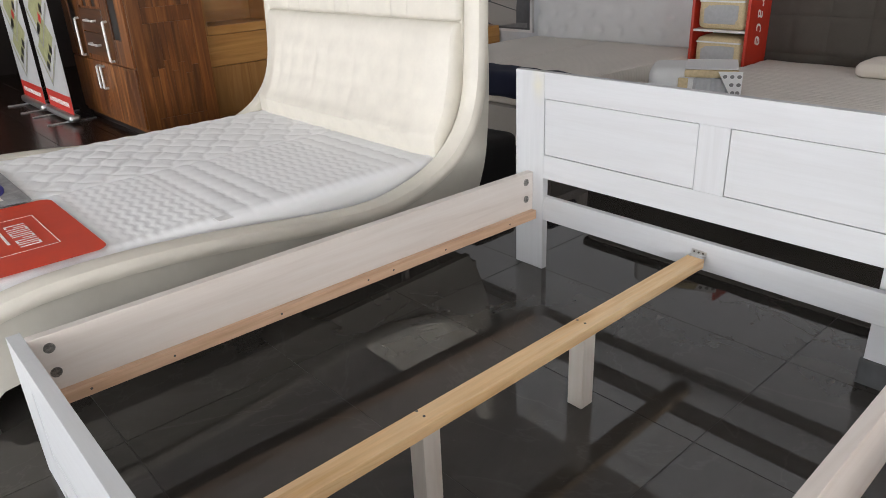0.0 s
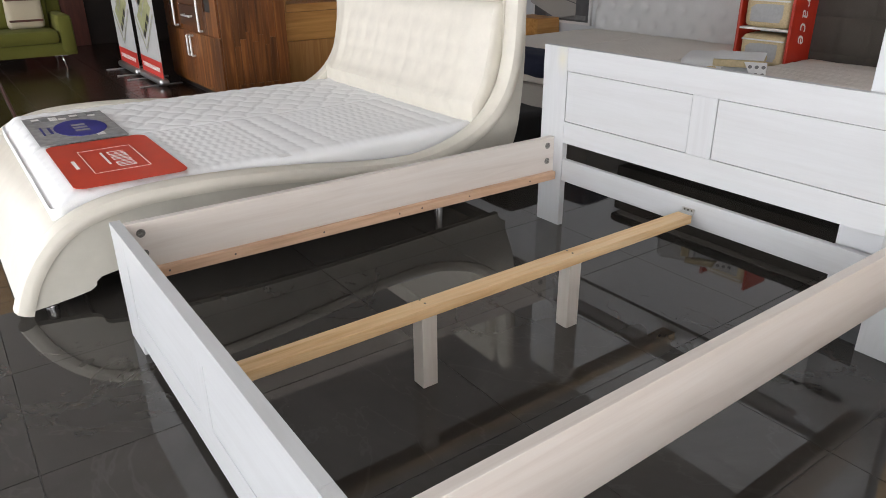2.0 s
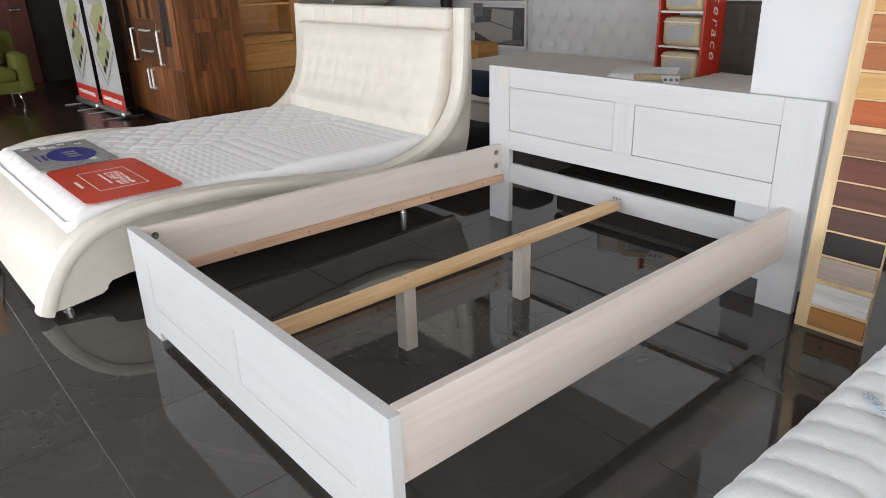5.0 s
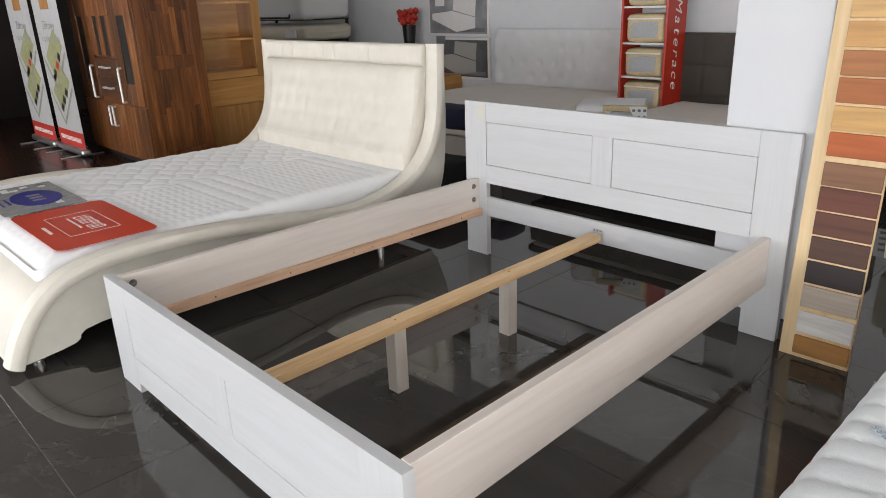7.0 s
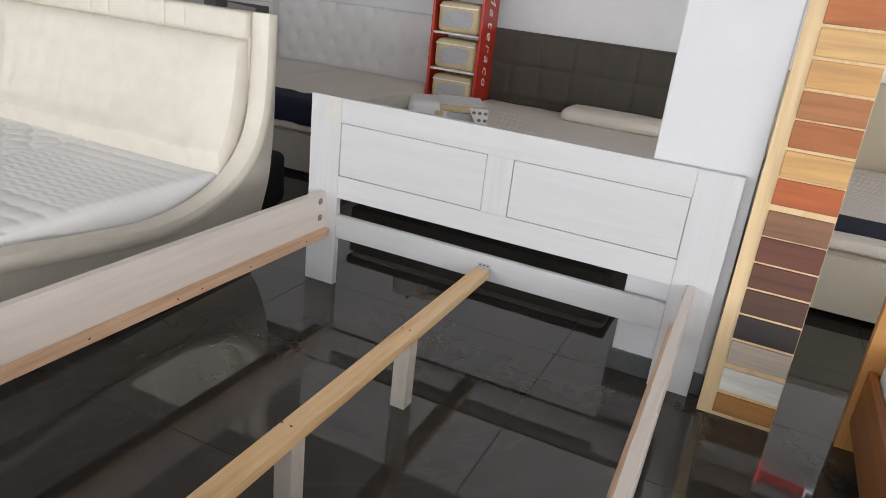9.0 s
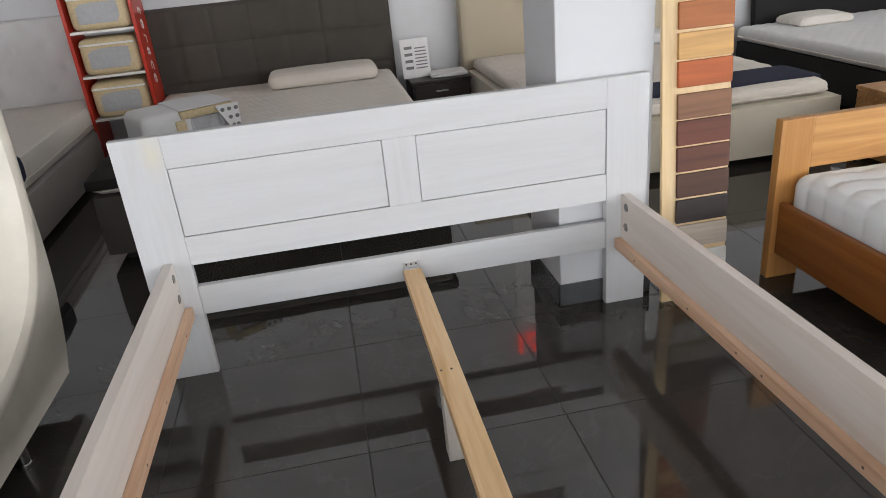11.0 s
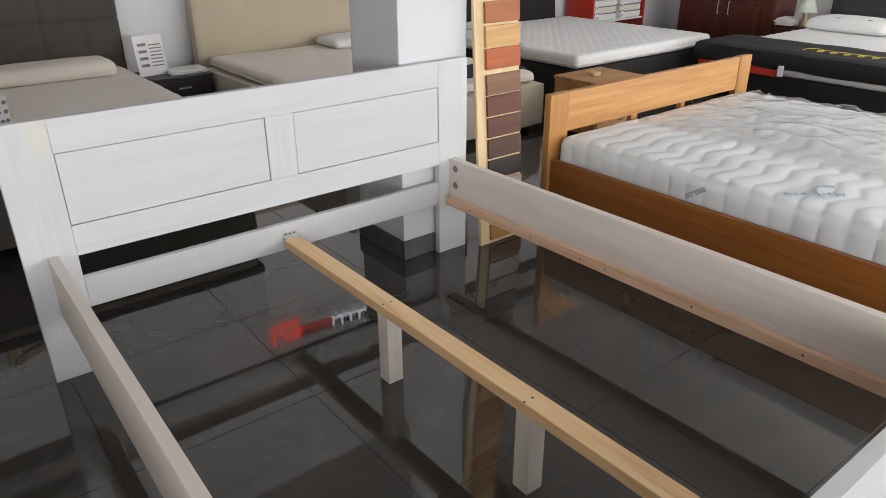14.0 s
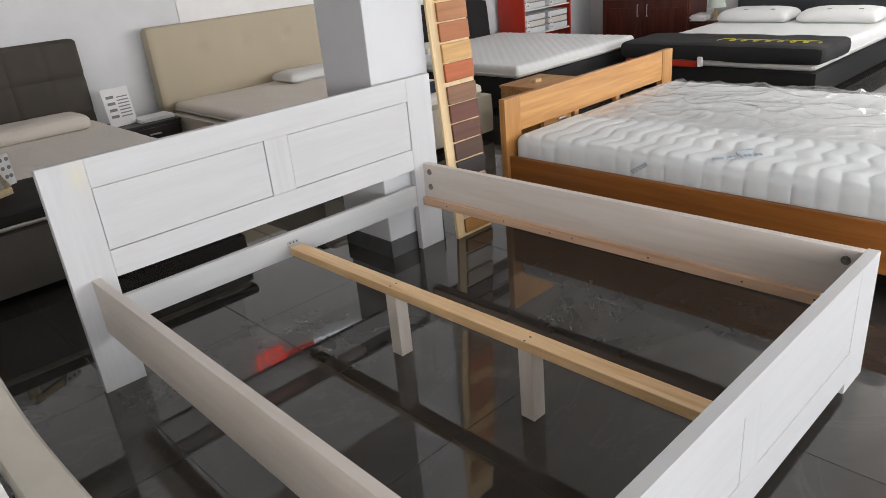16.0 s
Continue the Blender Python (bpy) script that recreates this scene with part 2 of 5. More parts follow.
# same finish as the rails; light missing under the frame is put into the colour
white_wood_leg_lit = wood("whitewashed_pine_leg_lit", (0.68, 0.62, 0.56), (0.74, 0.69, 0.63), (0.78, 0.74, 0.69), 2, 11, 0.42, 0.06, 0.05, 0.01)
mat_cream = fabric("ecru_mattress_ticking", (0.74, 0.69, 0.62), 240, 0.85, 0.06, 0.18, rib=9.0)
mat_grey = fabric("grey_mattress_ticking", (0.75, 0.71, 0.65), 240, 0.85, 0.06, 0.18, rib=9.0)
grey_fab = fabric("charcoal_velour", (0.074, 0.066, 0.056), 200, 0.95, 0.18, 0.3, 5.0)
silver_fab = fabric("pale_grey_upholstery", (0.74, 0.745, 0.75), 200, 0.9, 0.06)
base_grey = fabric("stone_grey_base_fabric", (0.42, 0.40, 0.37), 200)
black_fab = fabric("black_upholstery", (0.008, 0.0075, 0.008), 200, 0.8, 0.15)
throw_fab = fabric("dark_brown_throw", (0.014, 0.011, 0.010), 200, 0.9, 0.12)
anthracite = fabric("anthracite_blanket", (0.013, 0.013, 0.014), 160, 0.9, 0.15)
navy_fab = fabric("navy_blanket", (0.008, 0.013, 0.04), 160, 0.9, 0.15)
green_fab = fabric("olive_green_upholstery", (0.115, 0.115, 0.014), 160, 0.9, 0.12)
wall_paint = plain("light_grey_wall_paint", (0.72, 0.73, 0.745), 0.75, 0, 0.03, 5, 0.05, 0.3)
column_paint = plain("white_column_paint", (0.63, 0.645, 0.67), 0.7, 0, 0.02, 5, 0.05, 0.3)
dark_wall = plain("dark_brown_wall_paint", (0.018, 0.013, 0.011), 0.7, 0, 0.1, 5, 0.05, 0.3)
ceiling_paint = plain("white_ceiling_panel", (0.90, 0.90, 0.90), 0.8, 0, 0.03, 5, 0.05, 0.3)
beam_paint = plain("dark_ceiling_beam", (0.10, 0.098, 0.095), 0.7, 0, 0.1, 5, 0.05, 0.3)
tile_mat = tile_stone()
grout = plain("grey_grout", (0.075, 0.072, 0.069), 0.8, 0, 0.15, 40, 0.1, 0.2)
skirt_mat = plain("polished_grey_skirting", (0.10, 0.105, 0.11), 0.12, 0, 0.15, 12, 0.02)
brown_tile = plain("brown_floor_tile", (0.030, 0.015, 0.010), 0.22, 0, 0.25, 6, 0.05)
chrome = plain("chrome", (0.75, 0.75, 0.76), 0.12, 1.0, 0.05, 20, 0.0)
zinc = plain("zinc_plate", (0.55, 0.55, 0.54), 0.35, 1.0, 0.1, 40, 0.1)
bolt_zinc = plain("zinc_bolt", (0.30, 0.29, 0.27), 0.35, 0.9, 0.55, 150, 0.4)
bolt_dark = plain("dark_steel_bolt", (0.12, 0.11, 0.10), 0.4, 0.8, 0.3, 60, 0.2)
red_board = plain("red_lacquer", (0.50, 0.035, 0.016), 0.35, 0, 0.08, 10, 0.03)
red_card = plain("red_printed_card", (0.62, 0.05, 0.016), 0.35, 0, 0.04, 10, 0.02)
card_grey = plain("silver_printed_card", (0.33, 0.33, 0.33), 0.4, 0, 0.3, 26, 0.05)
blue_ink = plain("blue_ink", (0.02, 0.022, 0.24), 0.4, 0, 0.1, 20, 0.0)
sky_ink = plain("light_blue_ink", (0.40, 0.48, 0.55), 0.6, 0, 0.1, 20, 0.0)
white_ink = plain("white_print", (0.82, 0.80, 0.78), 0.5, 0, 0.03, 20, 0.0)
pale_ink = plain("pale_grey_print", (0.33, 0.335, 0.345), 0.6, 0, 0.1, 20, 0.0)
stress_ink = plain("blue_grey_print", (0.27, 0.32, 0.38), 0.6, 0, 0.1, 20, 0.0)
grey_ink = plain("grey_print", (0.22, 0.22, 0.22), 0.6, 0, 0.15, 20, 0.0)
black_plastic = plain("black_plastic", (0.012, 0.012, 0.012), 0.35, 0, 0.1, 20, 0.02)
paper = plain("white_paper", (0.80, 0.80, 0.80), 0.6, 0, 0.03, 20, 0.02)
foam_yellow = plain("yellow_foam", (0.66, 0.54, 0.33), 0.9, 0, 0.12, 60, 0.3)
foam_blue = plain("pocket_springs_fleece", (0.46, 0.47, 0.49), 0.8, 0, 0.07, 40, 0.2)
banner_white = plain("white_banner_print", (0.50, 0.51, 0.52), 0.5, 0, 0.04, 10, 0.02)
banner_red = plain("red_banner_print", (0.52, 0.03, 0.02), 0.5, 0, 0.05, 10, 0.02)
banner_green = plain("green_banner_print", (0.36, 0.37, 0.19), 0.5, 0, 0.15, 20, 0.02)
satin = plain("satin_nickel", (0.78, 0.78, 0.77), 0.42, 0.6, 0.05, 20, 0.02)
alu = plain("brushed_aluminium", (0.6, 0.61, 0.63), 0.35, 1.0, 0.08, 20, 0.05)
photo_light = plain("pale_photo_print", (0.36, 0.36, 0.37), 0.35, 0, 0.4, 3, 0.0)
photo_dark = plain("grey_photo_print", (0.14, 0.14, 0.145), 0.35, 0, 0.5, 3, 0.0)
pane_mat = glass("clear_glass")
lamp_shade_mat = fabric("pale_green_lampshade", (0.50, 0.56, 0.50), 200)
brass = plain("antique_brass", (0.45, 0.36, 0.22), 0.35, 1.0, 0.1, 20, 0.02)
yellow_ink = plain("yellow_print", (0.55, 0.48, 0.05), 0.6, 0, 0.1, 20, 0.0)
red_led = glow("red_led_letters", (1.0, 0.06, 0.035), 2.6)
red_halo = glow("red_led_halo", (1.0, 0.05, 0.03), 0.55)
white_led = glow("white_led_letters", (0.9, 0.95, 1.0), 2.2)
film_mat = clear_film("clear_wrinkled_film")


# ---- mesh helpers ----


def box(bm, lo, hi, bevel=0.0, seg=2):
    lo, hi = Vector(lo), Vector(hi)
    flat = bm.faces.layers.int.get("flat") or bm.faces.layers.int.new("flat")
    m = Matrix.Translation((lo + hi) / 2) @ Matrix.Diagonal((*(hi - lo), 1))
    vs = bmesh.ops.create_cube(bm, size=1, matrix=m)["verts"]
    if bevel:
        es = {e for v in vs for e in v.link_edges}
        bmesh.ops.bevel(bm, geom=list(es), offset=bevel, segments=seg, affect="EDGES", profile=0.5)
    bm.normal_update()
    if len(bm.faces) < 400:
        for f in bm.faces:
            if max(abs(c) for c in f.normal) > 0.999:
                f[flat] = 1
    return bm


def rod(bm, a, b, r, r2=None, seg=16):
    a, b = Vector(a), Vector(b)
    d = b - a
    q = d.to_track_quat("Z", "Y").to_matrix().to_4x4()
    bmesh.ops.create_cone(bm, cap_ends=True, segments=seg, radius1=r, radius2=r if r2 is None else r2, depth=d.length,
                          matrix=Matrix.Translation((a + b) / 2) @ q)
    return bm


def mesh_of(name, bm, material, smooth=True):
    me = bpy.data.meshes.new(name)
    bm.faces.ensure_lookup_table()
    layer = bm.faces.layers.int.get("flat")
    flats = [f.index for f in bm.faces if layer and f[layer]]
    bm.to_mesh(me)
    bm.free()
    me.materials.append(material)
    if smooth:
        me.shade_smooth()
        me.set_sharp_from_angle(angle=radians(35))
        for k in flats:
            me.polygons[k].use_smooth = False
    return me


def part(name, bm, material, parent=None, label="", smooth=True):
    ob = new(name, mesh_of(name, bm, material, smooth))
    if parent is not None:
        ob.parent = parent
    if label:
        ob["label"] = label
    return ob


def boxpart(name, lo, hi, material, parent=None, bevel=0.003, label=""):
    return part(name, box(bmesh.new(), lo, hi, bevel), material, parent, label)


def thing(name, label, category, at=(0, 0, 0), group="", kind=""):
    e = new(name)
    e.empty_display_size = 0.1
    e.location = at
    return tagged(e, label, category, group, kind)


def soft_box(lo, hi, r, step=0.03, shape=None):
    """A rounded, finely gridded block; shape(p, n) moves each point."""
    lo, hi = np.array(lo, float), np.array(hi, float)
    size = hi - lo
    r = min(r, *(size / 2 - 1e-4))
    verts, faces, index = [], [], {}
    for ax in range(3):
        a, b = [k for k in range(3) if k != ax]
        na, nb = (max(3, int(round(size[k] / step))) for k in (a, b))
        for side in (0, 1):
            grid = {}
            for i in range(na + 1):
                for j in range(nb + 1):
                    p = np.zeros(3)
                    p[a] = lo[a] + size[a] * i / na
                    p[b] = lo[b] + size[b] * j / nb
                    p[ax] = hi[ax] if side else lo[ax]
                    key = tuple(np.round(p, 5))
                    if key not in index:
                        index[key] = len(verts)
                        verts.append(p)
                    grid[i, j] = index[key]
            for i in range(na):
                for j in range(nb):
                    f = [grid[i, j], grid[i + 1, j], grid[i + 1, j + 1], grid[i, j + 1]]
                    if (ax == 1) != (side == 0):
                        f.reverse()
                    faces.append(f)
    v = np.array(verts)
    inner = np.clip(v, lo + r, hi - r)
    d = v - inner
    ln = np.linalg.norm(d, axis=1, keepdims=True)
    nrm = d / np.maximum(ln, 1e-9)
    out = inner + nrm * r
    if shape:
        out = np.array([shape(p, q) for p, q in zip(out, nrm)])
    bm = bmesh.new()
    bv = [bm.verts.new(p) for p in out]
    for f in faces:
        try:
            bm.faces.new([bv[k] for k in f])
        except ValueError:
            pass
    bmesh.ops.recalc_face_normals(bm, faces=bm.faces)
    return bm


def sweep(path, width_of, y_of, closed=True):
    """A closed section carried along a path in the x-z plane. path: (x, z); width_of: section points (across y, out along the normal)."""
    bm = bmesh.new()
    rings = []
    pts = [Vector((p[0], 0, p[1])) for p in path]
    for i, p in enumerate(pts):
        t = (pts[min(i + 1, len(pts) - 1)] - pts[max(i - 1, 0)]).normalized()
        nrm = Vector((-t.z, 0, t.x))
        ring = []
        for y, o in width_of:
            q = p + nrm * o
            ring.append(bm.verts.new((q.x, y_of + y, q.z)))
        rings.append(ring)
    k = len(rings[0])
    for a, b in zip(rings, rings[1:]):
        for j in range(k):
            bm.faces.new((a[j], a[(j + 1) % k], b[(j + 1) % k], b[j]))
    bm.faces.new(rings[0])
    bm.faces.new(rings[-1])
    bmesh.ops.recalc_face_normals(bm, faces=bm.faces)
    return bm


def spline(points, n=8):
    """Catmull-Rom through 2-D points."""
    out = []
    p = [points[0], *points, points[-1]]
    for i in range(1, len(p) - 2):
        for k in range(n):
            t = k / n
            out.append(tuple(0.5 * (2 * p[i][c] + (p[i + 1][c] - p[i - 1][c]) * t + (2 * p[i - 1][c] - 5 * p[i][c] + 4 * p[i + 1][c] - p[i + 2][c]) * t * t
                                    + (3 * p[i][c] - p[i - 1][c] - 3 * p[i + 1][c] + p[i + 2][c]) * t ** 3) for c in range(2)))
    out.append(points[-1])
    return out


def slab(profile, y0, y1):
    """A polygon in x-z drawn out across y."""
    bm = bmesh.new()
    a = [bm.verts.new((x, y0, z)) for x, z in profile]
    b = [bm.verts.new((x, y1, z)) for x, z in profile]
    bm.faces.new(a)
    bm.faces.new(list(reversed(b)))
    for i in range(len(a)):
        j = (i + 1) % len(a)
        bm.faces.new((a[j], a[i], b[i], b[j]))
    bmesh.ops.recalc_face_normals(bm, faces=bm.faces)
    return bm


def lettering(name, text, size, m, material, parent, depth=0.0005, align="CENTER", shear=0.0, gap=1.0):
    cu = bpy.data.curves.new(name, "FONT")
    cu.body, cu.size, cu.extrude, cu.align_x, cu.align_y = text, size, depth, align, "CENTER"
    cu.shear, cu.space_character = shear, gap
    tmp = bpy.data.objects.new(name, cu)
    scene.collection.objects.link(tmp)
    dg = bpy.context.evaluated_depsgraph_get()
    me = bpy.data.meshes.new_from_object(tmp.evaluated_get(dg))
    bpy.data.objects.remove(tmp)
    me.materials.clear()
    me.materials.append(material)
    ob = new(name, me)
    ob.matrix_world = m
    if parent is not None:
        ob.parent = parent
        ob.matrix_parent_inverse = Matrix.Identity(4)
    return ob

# ---- the room ----


def structure(name, lo, hi, material, label, category="wall"):
    return tagged(boxpart(name, lo, hi, material, None, 0), label, category, "", "structure")


structure("wall_back", (BACK_X, RIGHT_Y, 0), (BACK_X + 0.2, LEFT_Y, CEIL), wall_paint, "light grey painted showroom back wall")
structure("wall_right", (FRONT_X, RIGHT_Y - 0.2, 0), (-10.2, RIGHT_Y, CEIL), wall_paint, "light grey painted side wall beside the window")
structure("wall_right_far", (-0.8, RIGHT_Y - 0.2, 0), (BACK_X + 0.2, RIGHT_Y, CEIL), wall_paint, "light grey painted side wall behind the beds")
structure("wall_right_sill", (-10.2, RIGHT_Y - 0.2, 0), (-0.8, RIGHT_Y, 0.3), wall_paint, "low grey wall below the side window")
structure("wall_right_lintel", (-10.2, RIGHT_Y - 0.2, 2.62), (-0.8, RIGHT_Y, CEIL), wall_paint, "grey wall above the side window")
structure("wall_left", (-4.7, LEFT_Y, 0), (BACK_X + 0.2, LEFT_Y + 0.2, CEIL), dark_wall, "dark brown painted wall behind the sofa")
structure("wall_left_front", (FRONT_X, LEFT_Y, 0), (-10.5, LEFT_Y + 0.2, CEIL), dark_wall, "dark brown painted wall beside the assumed left window")
structure("wall_left_sill", (-10.5, LEFT_Y, 0), (-4.7, LEFT_Y + 0.2, 0.3), dark_wall, "low dark wall below the assumed left window")
structure("wall_left_lintel", (-10.5, LEFT_Y, 2.62), (-4.7, LEFT_Y + 0.2, CEIL), dark_wall, "dark wall above the assumed left window")
structure("wall_front_left", (FRONT_X - 0.2, 7.4, 0), (FRONT_X, LEFT_Y, CEIL), dark_wall, "dark wall beside the shop front")
structure("wall_front_right", (FRONT_X - 0.2, RIGHT_Y, 0), (FRONT_X, -7.0, CEIL), wall_paint, "grey wall beside the shop front")
structure("wall_front_lintel", (FRONT_X - 0.2, -7.0, 2.62), (FRONT_X, 7.4, CEIL), wall_paint, "grey wall above the shop front glazing")
structure("wall_front_sill", (FRONT_X - 0.2, -7.0, 0), (FRONT_X, 7.4, 0.25), wall_paint, "low wall below the shop front glazing")
structure("ceiling", (FRONT_X, RIGHT_Y, CEIL), (BACK_X + 0.2, LEFT_Y, CEIL + 0.15), ceiling_paint, "white panelled showroom ceiling", "ceiling")


def glazed_front(name, a, b, z0, z1, n, label):
    """A row of panes between posts, from a to b on plan."""
    w = thing(name, label, "window", kind="structure")
    a, b = Vector((*a, 0)), Vector((*b, 0))
    d = (b - a).normalized()
    for i in range(n + 1):
        p = a + (b - a) * i / n
        boxpart("window_frame", (p.x - 0.035, p.y - 0.035, z0), (p.x + 0.035, p.y + 0.035, z1), alu, w)
    for z in (z0 + 0.03, z1 - 0.03):
        lo = Vector((min(a.x, b.x) - 0.025, min(a.y, b.y) - 0.025, z - 0.03))
        boxpart("window_rail", lo, (max(a.x, b.x) + 0.025, max(a.y, b.y) + 0.025, z + 0.03), alu, w)
    for i in range(n):
        p, q = a + (b - a) * i / n + d * 0.04, a + (b - a) * (i + 1) / n - d * 0.04
        lo = (min(p.x, q.x) - 0.004, min(p.y, q.y) - 0.004, z0 + 0.06)
        o = boxpart("pane", lo, (max(p.x, q.x) + 0.004, max(p.y, q.y) + 0.004, z1 - 0.06), pane_mat, w, 0)
        o.visible_shadow = False
    return w


glazed_front("window_1", (FRONT_X - 0.1, -7.0), (FRONT_X - 0.1, 7.4), 0.25, 2.62, 9, "wide aluminium framed shop front glazing")
glazed_front("window_2", (-10.2, RIGHT_Y - 0.1), (-0.8, RIGHT_Y - 0.1), 0.3, 2.62, 6, "aluminium framed side shop window")

# unseen glazing, assumed only to house the added fill lamp on the left
glazed_front("assumed_window", (-10.5, LEFT_Y + 0.1), (-4.7, LEFT_Y + 0.1), 0.3, 2.62, 4, "assumed aluminium framed window in the dark wall, out of view")

# ground outside, seen only through the glazing
tagged(boxpart("ground", (-60, -60, -0.30), (60, 60, -0.12), grout, None, 0), "pale grey paved ground outside the shop", "ground", "", "structure")

# ---- white bed frame ----


def white_bed():
    bed = thing("bed_frame", "whitewashed pine double bed frame without slats or mattress", "bed frame")
    T = 0.034
    # headboard
    for y0, y1 in ((0.768, 0.930), (-0.930, -0.768)):
        boxpart("headboard_post", (0, y0, 0), (T, y1, 0.911), resin_post if y0 > 0 else white_wood_z, bed, 0.0025)
    boxpart("top_rail", (0.0004, -0.7677, 0.800), (T, 0.7677, 0.9106), white_wood, bed, 0.001)
    boxpart("middle_rail", (0.0004, -0.7677, 0.446), (T, 0.7677, 0.553), white_wood, bed, 0.001)
    boxpart("lower_rail", (0.004, -0.7675, 0.247), (T - 0.004, 0.7675, 0.361), white_wood, bed, 0.0025)
    boxpart("middle_stile", (0.0007, -0.065, 0.5532), (T, 0.051, 0.7998), white_wood_z, bed, 0.0008)
    for y0, y1 in ((0.0536, 0.7651), (-0.7651, -0.0676)):
        boxpart("panel", (0.0035, y0, 0.5556), (T - 0.006, y1, 0.7974), white_wood, bed, 0.0015)
        boxpart("panel_backing", (0.013, y0 - 0.0032, 0.553), (T - 0.014, y1 + 0.0032, 0.80), white_wood_x_warm_lit, bed, 0)
    # foot end
    F0, F1 = -2.105, -2.068
    for y0, y1 in ((0.739, 0.926), (-0.908, -0.739)):
        boxpart("footboard_post", (F0, y0, 0), (F1, y1, 0.464), white_wood_z, bed, 0.0012)
    boxpart("foot_top_rail", (F0 + 0.0003, -0.7389, 0.372), (F1, 0.7389, 0.4638), white_wood, bed, 0.0006)
    boxpart("foot_lower_rail", (F0 + 0.0003, -0.7389, 0.042), (F1, 0.7389, 0.160), white_wood, bed, 0.0006)
    boxpart("foot_stile", (F0 + 0.0006, -0.055, 0.1602), (F1, 0.055, 0.3718), white_wood_z, bed, 0.0006)
    for y0, y1 in ((0.0558, 0.7382), (-0.7382, -0.0558)):
        boxpart("panel", (F0 + 0.0016, y0, 0.1608), (F1 - 0.004, y1, 0.3712), white_wood, bed, 0.001)
    # side rails, each with its ledger strip and bolts; they spread a little towards the foot
    def splay(ob, s):
        for v in ob.data.vertices:
            v.co.y += (0.022 if s > 0 else -0.034) * -v.co.x / 2.067
        return ob

    for s, up in ((1, 0.013), (-1, 0.013)):
        y0, y1 = sorted((s * 0.827, s * 0.860))
        rail = splay(boxpart("side_rail", (-2.0675, y0, 0.232 + up), (-0.0005, y1, 0.466), white_wood_x_warm_lit, bed, 0.002, "whitewashed side rail board"), s)
        c0, c1 = sorted((s * 0.799, s * 0.8265))
        splay(boxpart("ledger_strip", (-2.064, c0, 0.2345 + up), (-0.006, c1, 0.277 + up), cleat_wood, rail, 0.003, "bare wood ledger strip"), s)
        for x in (-0.18, -0.56, -0.83, -0.95, -1.32, -1.7, -1.95):
            splay(part("screw", rod(bmesh.new(), (x, s * 0.7985, 0.256 + up), (x, s * 0.805, 0.256 + up), 0.0042, None, 10), bolt_dark, rail), s)
        for x in (-0.045, -2.02):
            for z in (0.425, 0.345):
                b = rod(bmesh.new(), (x, s * 0.8275, z), (x, s * 0.8245, z), 0.0165, 0.015, 20)
                rod(b, (x, s * 0.825, z), (x, s * 0.8225, z), 0.006, 0.005, 8)
                splay(part("bolt", b, bolt_zinc, rail, "round metal bolt cap"), s)
    # centre beam on two legs
    beam = boxpart("centre_beam", (-2.0675, -0.034, 0.268), (-0.016, 0.034, 0.304), beam_pine, bed, 0.002, "bare knotty pine centre beam")
    for v in beam.data.vertices:
        v.co.y += 0.016 * v.co.x / 2.067
    for x in (-0.703, -1.373):
        leg = boxpart("centre_leg", (x - 0.029, -0.028 + 0.008 * x, 0), (x + 0.029, 0.030 + 0.008 * x, 0.2675), white_wood_leg_lit, bed, 0.0015, "whitewashed square support leg")
        for dy in (-0.012, 0.018):
            part("screw", rod(bmesh.new(), (x, dy, 0.3035), (x, dy, 0.3052), 0.004, None, 10), bolt_dark, beam)
    br = box(bmesh.new(), (-0.022, -0.030, 0.3035), (0.0035, 0.030, 0.307), 0.001)
    box(br, (0.0005, -0.030, 0.305), (0.0038, 0.030, 0.325), 0.001)
    plate = part("bracket", br, zinc, bed, "zinc mounting bracket")
    for y in (-0.018, 0, 0.018):
        part("screw", rod(bmesh.new(), (-0.001, y, 0.316), (0.002, y, 0.316), 0.004, None, 8), bolt_dark, plate)
    return bed


white_bed()

# ---- quilting patterns ----


def quilt_diamonds(p, n, amp=0.007, pitch=0.11):
    u, v = (p[0] + p[1]) / pitch, (p[0] - p[1]) / pitch
    w = min(abs(math.sin(math.pi * u / 1.4)), abs(math.sin(math.pi * v / 1.4)))
    return np.array((p[0], p[1], p[2] + amp * (w ** 0.5 - 0.5) * max(n[2], 0)))


# ---- cream curved bed ----
CREAM_PATH = spline([(-2.425, 0.03), (-2.37, 0.16), (-2.28, 0.28), (-2.16, 0.365), (-1.98, 0.41), (-1.75, 0.42), (-1.5, 0.41), (-1.2, 0.38), (-0.85, 0.335),
                     (-0.6, 0.315), (-0.4, 0.33), (-0.2, 0.385), (-0.05, 0.47), (0.06, 0.60), (0.115, 0.76), (0.135, 0.95), (0.145, 1.205)], 6)


